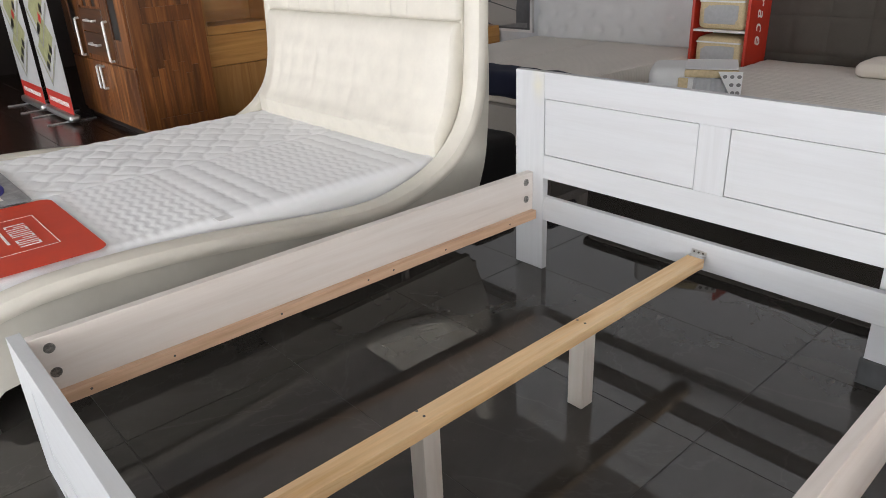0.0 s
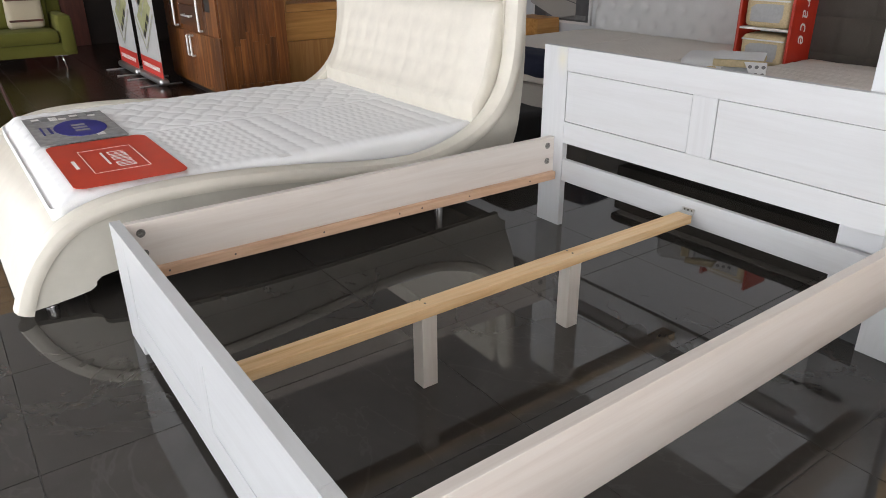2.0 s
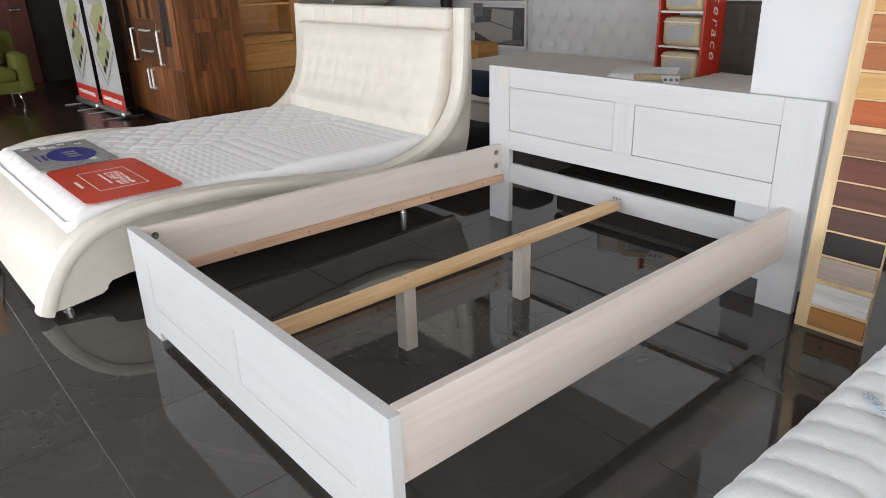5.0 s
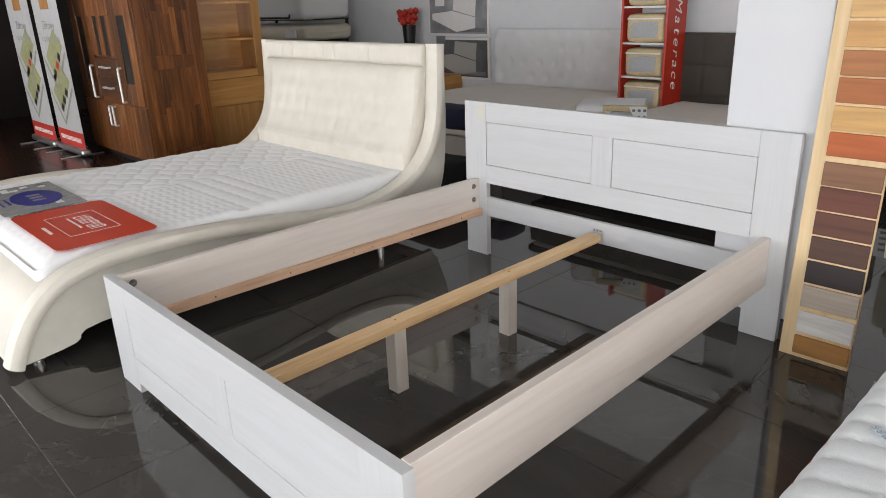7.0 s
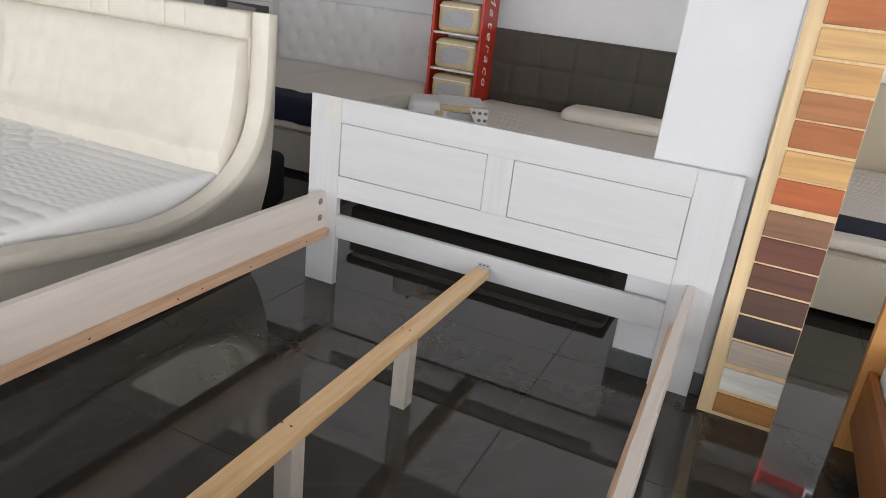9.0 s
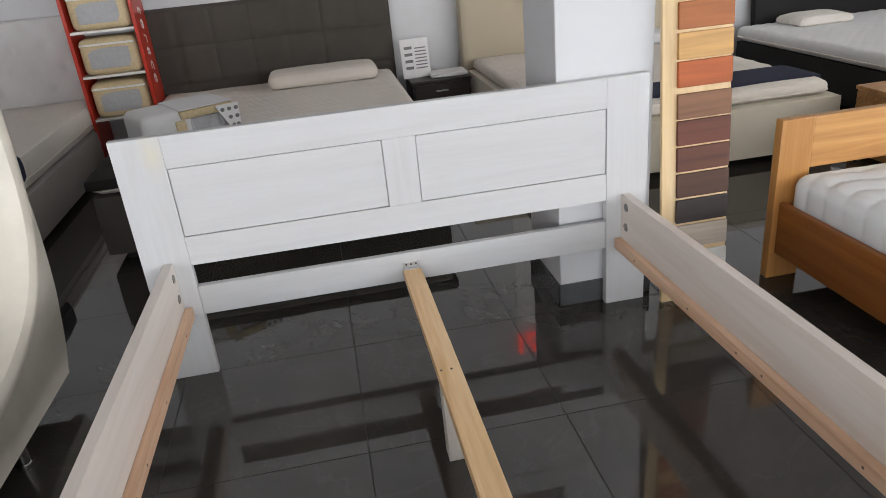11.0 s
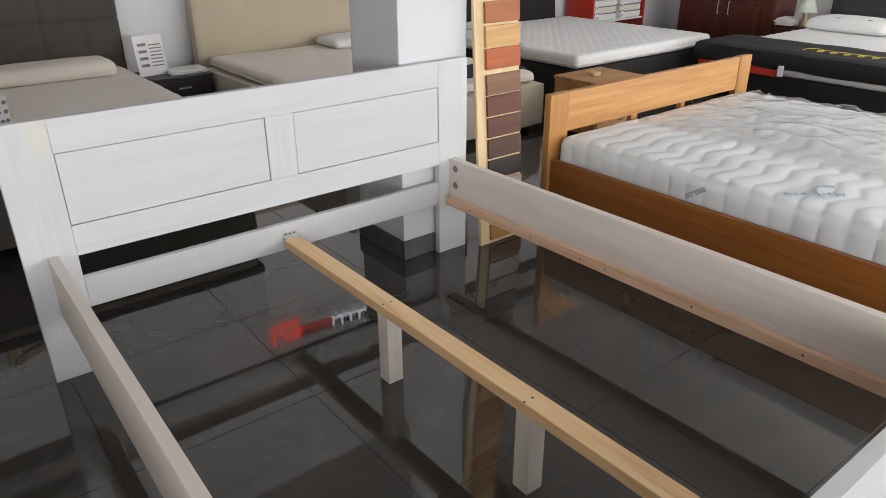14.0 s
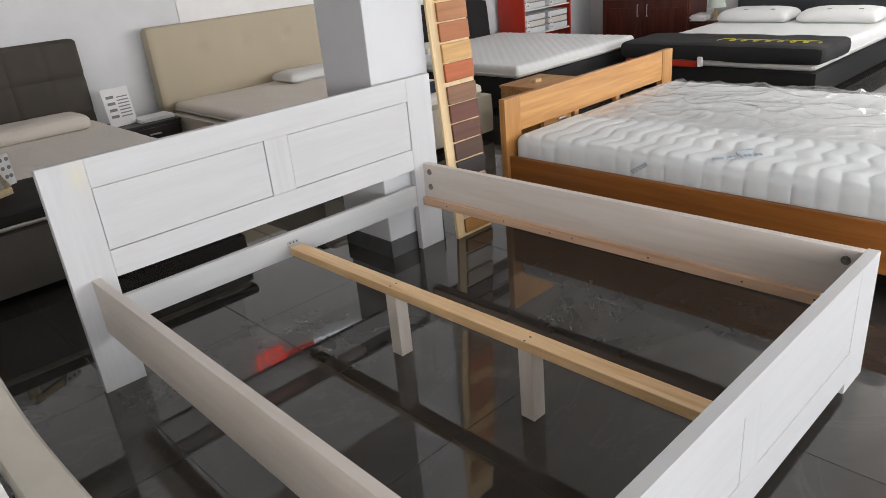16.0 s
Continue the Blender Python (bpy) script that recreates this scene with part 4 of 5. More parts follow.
nv = part("cover", soft_box((1.40, -2.715, 0.385), (1.78, -1.025, 0.458), 0.02, 0.04, lambda p, n: p + 0.004 * noise.noise(Vector(p * 6)) * n), navy_fab)
tagged(nv, "navy band with a white word across the ivory bed", "cover")
for i, w in enumerate((0.055, 0.03, 0.035, 0.05)):
    boxpart("letter_bar", (1.50, -1.92 - i * 0.065 - w, 0.456), (1.56, -1.92 - i * 0.065, 0.4605), white_ink, nv, 0.001)
pillow((3.05, -2.66, 0.445), (3.44, -2.02, 0.54), mat_white, "white printed pillow on the ivory bed", 0.3)

# white mattress on a black base
wbed = block_bed("box_bed", "black box bed with dark curved headboard", (1.56, -5.36, 0), (3.47, -3.42, 0), 0.325, 0.44, black_fab, mat_white,
                 "thick white quilted mattress on the black box bed", lambda p, n: quilt_diamonds(p, n, 0.009, 0.072), step=0.015, inset=-0.015)
hb = soft_box((3.50, -5.25, 0.03), (3.59, -3.62, 0.83), 0.03, 0.08, lambda p, n: np.array((p[0] + 0.10 * max(0, p[2] - 0.3), p[1], p[2] + (0.07 if p[2] > 0.6 else 0) * math.cos((p[1] + 4.43) / 0.85 * 1.5))))
part("headboard", hb, black_fab, wbed, "dark padded headboard")
pillow((3.02, -4.22, 0.435), (3.40, -3.72, 0.53), mat_grey, "grey pillow on the white mattress")

# anthracite bed on the side wall
ab = block_bed("box_bed", "dark bed with grey panelled headboard on the side wall", (-0.50, -7.20, 0), (1.34, -4.85, 0), 0.24, 0.40, black_fab, mat_white,
               "white quilted mattress on the dark bed", lambda p, n: quilt_diamonds(p, n), step=0.035)
part("headboard", box(bmesh.new(), (-0.55, -7.56, 0.02), (1.42, -7.50, 0.98), 0.01), grey_wood, ab, "grey wooden framed headboard")
for x0, x1 in ((-0.47, 0.42), (0.50, 1.34)):
    boxpart("headboard_panel", (x0, -7.50, 0.30), (x1, -7.485, 0.90), grey_wood, ab, 0.006)
tp = part("throw", soft_box((-0.55, -5.50, 0.30), (1.38, -4.80, 0.455), 0.05, 0.05, lambda p, n: p + 0.01 * noise.noise(Vector(p * 5)) * n), anthracite)
tagged(tp, "thick anthracite throw with yellow wording over the bed end", "throw")
script = bmesh.new()
last = None
for i in range(91):
    u = i / 90
    q = Vector((0.44 - 0.86 * u + 0.045 * math.sin(u * 50), -5.06 + 0.055 * math.cos(u * 50) * (1.5 if u < 0.1 else 1), 0.462))
    if last is not None:
        rod(script, last, q, 0.0032, None, 5)
    last = q
part("script_line", script, yellow_ink, tp, "thin yellow embroidered script")
part("red_band", box(bmesh.new(), (0.55, -4.842, 0.245), (1.30, -4.80, 0.30), 0.004), red_board, ab)
for x in (0.0, 0.88):
    pw = pillow((x - 0.40, -7.10, 0.40), (x + 0.40, -6.62, 0.55), mat_white, "white printed pillow on the dark bed")
    for i in range(5):
        px, py = x - 0.22 + 0.10 * i, -6.70 - 0.06 * (i * 2 % 3)
        pr = bmesh.new()
        for k in range(5):
            ang = 1.3 * k + i
            rod(pr, (px + 0.022 * math.cos(ang), py + 0.02 * math.sin(ang), 0.540), (px + 0.022 * math.cos(ang + 1.1), py + 0.02 * math.sin(ang + 1.1), 0.540), 0.0035, None, 5)
        part("print", pr, grey_ink, pw)
part("tag", box(bmesh.new(), (0.485, -4.805, 0.255), (0.535, -4.778, 0.345), 0.01), paper, tp, "white sewn loop")

# ---- cabinets and small furniture ----


def bar_handle(parent, a, b, out, mat=None, r=0.011):
    mat = mat or satin
    a, b, out = Vector(a), Vector(b), Vector(out)
    bm = rod(bmesh.new(), a + out, b + out, r, None, 10)
    rod(bm, a, a + out, r, None, 8)
    rod(bm, b, b + out, r, None, 8)
    return part("handle", bm, mat, parent, "brushed metal bar handle")


def parquet_cabinet():
    """Front towards -x, side towards -y."""
    X0, X1, Y0, Y1, Z = -0.33, 0.31, 4.75, 6.40, 1.95
    cab = thing("highboard_cabinet", "dark brown parquet wood highboard with slatted glass doors", "cabinet")
    part("body", box(bmesh.new(), (X0 + 0.02, Y0 + 0.012, 0.06), (X1, Y1, Z), 0.004), parquet, cab)
    boxpart("plinth", (X0 + 0.05, Y0 + 0.04, 0), (X1 - 0.03, Y1 - 0.04, 0.0598), wenge, cab)
    # framed side: stiles, rails and two panels of upright staves
    for x0, x1 in ((X0 + 0.02, X0 + 0.13), (X1 - 0.11, X1)):
        boxpart("side_stile", (x0, Y0, 0.06), (x1, Y0 + 0.0118, Z), parquet, cab)
    for z0, z1 in ((0.06, 0.17), (0.93, 1.05), (1.80, Z)):
        boxpart("side_rail", (X0 + 0.1303, Y0 + 0.001, z0), (X1 - 0.1103, Y0 + 0.0118, z1), parquet, cab)
    for z0, z1 in ((0.1703, 0.9297), (1.0503, 1.7997)):
        n = 7
        w = (X1 - X0 - 0.2406) / n
        for i in range(n):
            for a, b in ((z0, z0 + (z1 - z0) * (0.45 + 0.2 * ((i * 37) % 5) / 5)), (z0 + (z1 - z0) * (0.45 + 0.2 * ((i * 37) % 5) / 5), z1)):
                boxpart("stave", (X0 + 0.1303 + i * w, Y0 + 0.006, a + 0.0006), (X0 + 0.1303 + (i + 1) * w - 0.0008, Y0 + 0.0118, b - 0.0006), parquet, cab, 0.001)
    # front: two slatted glass doors at the sides, two drawers and a pair of doors below
    M = (Y0 + Y1) / 2
    for y0, y1 in ((Y0 + 0.02, M - 0.295), (M + 0.295, Y1 - 0.02)):
        d = part("glass_door", box(bmesh.new(), (X0 + 0.014, y0 + 0.05, 0.66), (X0 + 0.0195, y1 - 0.05, 1.86), 0.0), black_plastic, cab, "dark glass behind wooden slats")
        for a, b in ((y0, y0 + 0.16), (y1 - 0.16, y1)):
            boxpart("slat", (X0, a, 0.60), (X0 + 0.0195, b, 1.93), parquet, d, 0.002)
        boxpart("slat", (X0 + 0.002, y0 + 0.1603, 0.60), (X0 + 0.0195, y1 - 0.1603, 0.80), parquet, d, 0.002)
        boxpart("slat", (X0 + 0.002, y0 + 0.1603, 1.42), (X0 + 0.0195, y1 - 0.1603, 1.93), parquet, d, 0.002)
        h = y1 - 0.08 if y0 < M else y0 + 0.08
        bar_handle(d, (X0, h, 0.62), (X0, h, 0.94), (-0.035, 0, 0))
    for z0, z1 in ((0.64, 0.83), (0.84, 1.03)):
        d = boxpart("drawer", (X0 - 0.002, M - 0.29, z0), (X0 + 0.0195, M + 0.29, z1), parquet_drawer, cab, 0.003)
        bar_handle(d, (X0, M - 0.11, (z0 + z1) / 2), (X0, M + 0.11, (z0 + z1) / 2), (-0.035, 0, 0))
    for y0, y1 in ((M - 0.29, M + 0.29),):
        boxpart("glass_front", (X0 + 0.012, y0, 1.05), (X0 + 0.0195, y1, 1.419), black_plastic, cab, 0)
        boxpart("top_rail", (X0 - 0.004, y0, 1.42), (X0 + 0.0195, y1, 1.93), parquet, cab, 0.003)
        for i in range(3):
            c = y0 + 0.06 + i * 0.23
            boxpart("slat", (X0, c - 0.06, 1.05), (X0 + 0.0118, c + 0.06, 1.419), parquet, cab, 0.002)
    for y0, y1, hy in ((Y0 + 0.02, M - 0.003, M - 0.05), (M + 0.003, Y1 - 0.02, M + 0.05)):
        n = 6
        d = boxpart("lower_door", (X0 + 0.004, y0, 0.10), (X0 + 0.0195, y1, 0.585), parquet, cab, 0.002)
        for i in range(n):
            w = (y1 - y0) / n
            boxpart("stave", (X0, y0 + i * w + 0.0006, 0.10), (X0 + 0.0038, y0 + (i + 1) * w - 0.0006, 0.585), parquet, d, 0.001)
        bar_handle(d, (X0, hy, 0.36), (X0, hy, 0.55), (-0.035, 0, 0))
    return cab


parquet_cabinet()


def display_cabinet():
    X0, X1, Y0, Y1 = 0.33, 1.10, 4.98, 5.42
    cab = thing("display_cabinet", "light oak display cabinet with a glazed upper door", "cabinet")
    for x0, x1 in ((X0, X0 + 0.03), (X1 - 0.03, X1)):
        boxpart("side", (x0, Y0 + 0.02, 0), (x1, Y1, 2.0), oak_z, cab)
    boxpart("back", (X0 + 0.03, Y1 - 0.02, 0.03), (X1 - 0.03, Y1, 1.99), light_oak, cab)
    for z in (0.04, 0.82, 1.14, 1.5, 1.98):
        boxpart("shelf", (X0 + 0.0302, Y0 + 0.03, z - 0.012), (X1 - 0.0302, Y1 - 0.0202, z + 0.012), light_oak, cab)
    d = boxpart("door_stile", (X0, Y0, 0.76), (X0 + 0.1, Y0 + 0.02, 2.0), oak_z, cab)
    boxpart("door_stile", (X1 - 0.1, Y0, 0.76), (X1, Y0 + 0.02, 2.0), oak_z, cab)
    boxpart("door_rail", (X0 + 0.1003, Y0 + 0.001, 0.76), (X1 - 0.1003, Y0 + 0.02, 0.83), light_oak, cab)
    boxpart("door_rail", (X0 + 0.1003, Y0 + 0.001, 1.92), (X1 - 0.1003, Y0 + 0.02, 2.0), light_oak, cab)
    boxpart("pane", (X0 + 0.1, Y0 + 0.008, 0.83), (X1 - 0.1, Y0 + 0.012, 1.92), pane_mat, cab, 0).visible_shadow = False
    boxpart("drawer", (X0, Y0, 0.49), (X1, Y0 + 0.02, 0.755), light_oak, cab)
    boxpart("lower_door", (X0, Y0, 0.05), (X1, Y0 + 0.02, 0.485), oak_z, cab)
    return cab


display_cabinet()


def drawer_chest():
    X0, X1, Y0, Y1, Z = -3.25, -2.29, 4.30, 4.72, 1.3
    ch = thing("chest_of_drawers", "pale oak chest of drawers with plain fronts", "chest")
    part("body", box(bmesh.new(), (X0, Y0 + 0.02, 0), (X1, Y1, Z), 0.004), chest_oak, ch)
    z = 0.045
    for h in (0.205, 0.205, 0.205, 0.205, 0.205, 0.19):
        boxpart("drawer", (X0 + 0.03, Y0, z), (X1 - 0.03, Y0 + 0.0198, z + h - 0.008), chest_oak, ch, 0.004)
        z += h
    return ch


drawer_chest()
pl = part("leaning_pole", rod(bmesh.new(), (-2.02, 4.55, 0.0), (-2.27, 4.75, 1.35), 0.013, 0.011, 12), mahogany)
tagged(pl, "thin brown wooden pole leaning by the chest", "pole")


def sofa():
    X0, X1, Y0, Y1 = -2.75, -0.98, 8.0, 8.85
    so = thing("sofa", "olive green upholstered sofa on slim metal legs", "sofa")
    part("frame", soft_box((X0, Y0 + 0.03, 0.15), (X1, Y1, 0.30), 0.02, 0.1), green_fab, so)
    part("backrest", soft_box((X0, Y1 - 0.22, 0.30), (X1, Y1, 0.86), 0.06, 0.08), green_fab, so)
    for x0, x1 in ((X0, X0 + 0.17), (X1 - 0.17, X1)):
        part("armrest", soft_box((x0, Y0, 0.16), (x1, Y1 - 0.02, 0.62), 0.06, 0.06), green_fab, so)
    w = (X1 - X0 - 0.34) / 2
    for i in range(2):
        part("seat_cushion", soft_box((X0 + 0.17 + i * w, Y0 - 0.01, 0.29), (X0 + 0.17 + (i + 1) * w, Y1 - 0.2, 0.45), 0.05, 0.06), green_fab, so)
        part("back_cushion", soft_box((X0 + 0.17 + i * w, Y1 - 0.38, 0.44), (X0 + 0.17 + (i + 1) * w, Y1 - 0.18, 0.84), 0.07, 0.06), green_fab, so)
    for x in (X0 + 0.15, X1 - 0.15):
        for y in (Y0 + 0.08, Y1 - 0.1):
            lg = rod(bmesh.new(), (x, y, 0.0), (x - 0.03, y, 0.15), 0.008, 0.012, 10)
            box(lg, (x - 0.11, y - 0.012, 0.142), (x + 0.03, y + 0.012, 0.1505))
            part("leg", lg, chrome, so, "bent metal leg")
    return so


sofa()
cu = part("cushion", soft_box((-1.62, 8.36, 0.45), (-1.22, 8.47, 0.86), 0.05, 0.03, lambda p, n: p + 0.008 * noise.noise(Vector(p * 6)) * n), cream_fab)
tagged(cu, "beige cushion leaning on the green sofa backrest", "cushion")
for z in (0.53, 0.77):
    boxpart("stripe", (-1.60, 8.349, z), (-1.24, 8.3595, z + 0.025), mahogany, cu, 0.002)


def rollup_banner(y0, y1, x):
    bn = thing("rollup_banner", "white roll-up advertising banner with red foot band", "banner", group="roll-up banners")
    bn.location = (x, 0, 0)
    part("sheet", box(bmesh.new(), (-0.001, y0, 0.06), (0.001, y1, 2.0)), banner_white, bn)
    part("red_band", box(bmesh.new(), (-0.003, y0 + 0.001, 0.075), (-0.0015, y1 - 0.001, 0.25)), banner_red, bn)
    cs = box(bmesh.new(), (-0.05, y0 - 0.01, 0.012), (0.05, y1 + 0.01, 0.085), 0.03, 4)
    part("casing", cs, alu, bn, "aluminium foot casing")
    for y in (y0 + 0.15, y1 - 0.15):
        part("foot", box(bmesh.new(), (-0.22, y - 0.015, 0.0), (0.22, y + 0.015, 0.0118), 0.003), alu, bn)
    c = (y0 + y1) / 2
    u = y1 - y0
    for z in (0.50, 0.86):
        left, mid, right = (c + 0.47 * u, z + 0.14), (c + 0.10 * u, z - 0.20), (c - 0.45 * u, z + 0.20)
        far = (c - 0.08 * u, z + 0.42)
        for j, (mat, pts) in enumerate(((banner_green, (left, mid, right, far)),
                                        (banner_white, ((left[0], left[1] + 0.05), (mid[0], mid[1] + 0.05), (right[0], right[1] + 0.05), (far[0], far[1] + 0.05))),
                                        (banner_green, ((c + 0.34 * u, z + 0.16), (c + 0.10 * u, z - 0.06), (c - 0.40 * u, z + 0.28), (c - 0.14 * u, z + 0.45))))):
            bm = bmesh.new()
            bm.faces.new([bm.verts.new((-0.002 - 0.0006 * j, yy, zz)) for yy, zz in pts])
            part("printed_mattress", bm, mat, bn)
        for i in range(3):
            bm = bmesh.new()
            cy, cz = c + 0.10 * u - i * 0.13 * u, z - 0.02 + i * 0.085
            bm.faces.new([bm.verts.new((-0.0045, cy + dy * u, cz + dz)) for dy, dz in ((0.05, 0.0), (-0.03, -0.04), (-0.09, 0.03), (-0.01, 0.07))])
            part("printed_core", bm, black_plastic if i != 1 else (banner_red if z > 0.6 else black_plastic), bn)
        for (ya, za), (yb, zb) in ((left, mid), (mid, right)):
            bm = bmesh.new()
            bm.faces.new([bm.verts.new((-0.004, yy, zz)) for yy, zz in ((ya, za), (yb, zb), (yb, zb + 0.03), (ya, za + 0.03))])
            part("printed_edge", bm, card_grey, bn)
    up = Matrix(((0, 0, -1, 0), (-1, 0, 0, 0), (0, 1, 0, 0), (0, 0, 0, 1)))
    for tx, z, s in (("Zdrowy", 1.34, 0.12), ("i spokojny sen", 1.21, 0.10)):
        lettering("slogan", tx, s, Matrix.Translation((-0.003, c, z)) @ up, pale_ink, bn)
    bm = bmesh.new()
    for i in range(16):
        box(bm, (-0.0042, y1 - 0.1 - i * (u - 0.16) / 16, 0.14), (-0.0032, y1 - 0.07 - i * (u - 0.16) / 16, 0.185))
    part("web_address", bm, white_ink, bn)
    part("flame_mark", box(bmesh.new(), (-0.003, c - 0.14, 1.50), (-0.002, c + 0.14, 1.72)), oak_z, bn)
    return bn


rollup_banner(6.02, 6.84, -0.54)
rollup_banner(6.88, 7.72, -0.57)


def rack(x, y0, y1, label, depth, shelves, top, word=True, face=-1):
    rk = thing("sample_rack", label, "rack")
    for y in (y0, y1):
        part("side_board", box(bmesh.new(), (x, y - 0.012, 0), (x + depth, y + 0.012, top), 0.002), red_board, rk, "red lacquered side board")
    boxpart("back_board", (x + depth - 0.012, y0 + 0.0125, 0.1), (x + depth, y1 - 0.0125, top), wall_paint, rk)
    for z in shelves:
        sh = boxpart("shelf", (x + 0.005, y0 + 0.0125, z - 0.012), (x + depth - 0.0125, y1 - 0.0125, z + 0.006), white_ink, rk, 0.002, "white shelf")
    return rk


def foam_sample(x, y0, y1, z, h, d):
    """A rounded block of foam in clear film, its front cut to show the core."""
    s = thing("mattress_sample", "cut cream foam mattress sample wrapped in clear film", "mattress sample", group="mattress samples on the rack")
    s.location = (x, 0, z)
    part("foam", soft_box((0, y0, 0.0), (d, y1, h), 0.045, 0.03, lambda p, n: p + 0.006 * noise.noise(Vector(p * 9)) * n), foam_yellow, s)
    part("core", soft_box((-0.006, y0 + 0.055, h * 0.16), (0.03, y1 - 0.055, h * 0.74), 0.014, 0.04), foam_blue, s, "grey fleece core")
    part("band", soft_box((-0.005, y0 + 0.012, h * 0.80), (d * 0.5, y1 - 0.012, h * 0.86), 0.005, 0.06), paper, s, "pale edge band")
    return s


def layered_sample(x, y0, y1, z, h, d):
    """White ticking samples in a pile, with a dotted corner flap."""
    s = thing("mattress_sample", "white striped mattress samples with a dotted flap", "mattress sample", group="mattress samples on the tall rack")
    s.location = (x, 0, z)
    n = 3
    for i in range(n):
        z0, z1 = h * i / n + 0.001, h * (i + 1) / n - 0.001
        lay = part("layer", soft_box((0.004 * (i % 2), y0, z0), (d, y1, z1), 0.018, 0.05, lambda p, q: p + 0.005 * noise.noise(Vector(p * 10)) * q), mat_cream if i % 2 else silver_fab, s)
        boxpart("edge_tape", (-0.006, y0 + 0.02, z1 - 0.006), (0.012, y1 - 0.02, z1 + 0.004), grey_ink, lay, 0.002, "dark edge tape")
    fl = bmesh.new()
    for dx in (-0.012, -0.008):
        fl.faces.new([fl.verts.new((dx, yy, zz)) for yy, zz in ((y1 - 0.10, 0.004), (y1 - 0.004, 0.004), (y1 - 0.03, h * 0.95))])
    flap = part("flap", fl, paper, s, "white corner flap", False)
    for k, (yy, zz) in enumerate(((0.03, 0.04), (0.06, 0.04), (0.035, 0.09), (0.055, 0.09), (0.04, 0.14))):
        part("dot", rod(bmesh.new(), (-0.0125, y1 - yy, zz), (-0.0145, y1 - yy, zz), 0.009, None, 8), grey_ink, flap)
    return s


rk = rack(3.15, 1.445, 1.905, "red sample rack with white shelves and a written side board", 0.34, (0.385, 0.695, 1.005, 1.33), 1.62)
for z in (0.392, 0.702, 1.012, 1.337):
    foam_sample(3.165, 1.475, 1.875, z, 0.255, 0.27)
DOWN = Matrix(((0, 1, 0, 0), (0, 0, -1, 0), (-1, 0, 0, 0), (0, 0, 0, 1)))
for i, ch in enumerate("Materace"):
    lettering("letter", ch, 0.165, Matrix.Translation((3.33, 1.4322, 1.345 - 0.098 * i - (0.03 if i else 0))) @ DOWN, white_ink, rk, 0.001, shear=0.3)


def nightstand(name, label, lo, hi, mat, front=-1, axis=0):
    ns = thing(name, label, "nightstand")
    part("body", box(bmesh.new(), (lo[0] + 0.01, lo[1] + 0.01, 0.03), (hi[0] - 0.005, hi[1] - 0.01, hi[2] - 0.025), 0.004), mat, ns)
    part("top", box(bmesh.new(), (lo[0], lo[1], hi[2] - 0.0248), (hi[0], hi[1], hi[2]), 0.006), mat, ns)
    h = (hi[2] - 0.06) / 2
    for i in range(2):
        z = 0.035 + i * h
        if axis == 0:
            d = boxpart("drawer", (lo[0], lo[1] + 0.03, z), (lo[0] + 0.0098, hi[1] - 0.03, z + h - 0.01), mat, ns)
            c = (lo[1] + hi[1]) / 2
            part("handle", box(bmesh.new(), (lo[0] - 0.015, c - 0.05, z + h * 0.55), (lo[0] - 0.0002, c + 0.05, z + h * 0.55 + 0.012), 0.003), alu, d)
        else:
            d = boxpart("drawer", (lo[0] + 0.03, hi[1] - 0.0098, z), (hi[0] - 0.03, hi[1] + 0.004, z + h - 0.01), mat, ns)
            c = (lo[0] + hi[0]) / 2
            part("handle", box(bmesh.new(), (c - 0.05, hi[1] + 0.0042, z + h * 0.55), (c + 0.05, hi[1] + 0.02, z + h * 0.55 + 0.012), 0.003), alu, d)
    for x in (lo[0] + 0.04, hi[0] - 0.04):
        for y in (lo[1] + 0.04, hi[1] - 0.04):
            boxpart("foot", (x - 0.02, y - 0.02, 0), (x + 0.02, y + 0.02, 0.0298), black_plastic, ns)
    return ns


nightstand("nightstand", "dark brown two drawer nightstand between the beds", (3.18, -0.96, 0), (3.60, -0.47, 0.365), wenge)


def leaflet_sheet():
    sh = thing("price_sheet", "white printed price sheet in a leaning stand", "sign", (3.38, -0.555, 0.366))
    sh.matrix_world = Matrix.Translation((3.36, -0.555, 0.367)) @ pose(0, 0, 0, 0, 8, 6)
    part("sheet", box(bmesh.new(), (-0.002, -0.115, 0.0), (0.002, 0.115, 0.305), 0.001), paper, sh)
    part("stand_foot", box(bmesh.new(), (0.0022, -0.10, 0.0), (0.07, 0.10, 0.004)), pane_mat, sh)
    bm = bmesh.new()
    for i in range(7):
        z = 0.07 + i * 0.026
        box(bm, (-0.0032, -0.095, z), (-0.0022, 0.0, z + 0.009))
        if i % 2 == 0:
            box(bm, (-0.0032, 0.02, z), (-0.0022, 0.085, z + 0.022))
    part("print", bm, grey_ink, sh)
    return sh


leaflet_sheet()
mg = thing("magazines", "stack of white brochures on the nightstand", "brochure", (3.36, -0.80, 0.366))
for i in range(4):
    o = part("brochure", box(bmesh.new(), (-0.105, -0.145, 0.007 * i), (0.105, 0.145, 0.007 * i + 0.0066), 0.001), paper, mg)
    o.rotation_euler = (0, 0, radians(8 * math.sin(i * 2.1)))

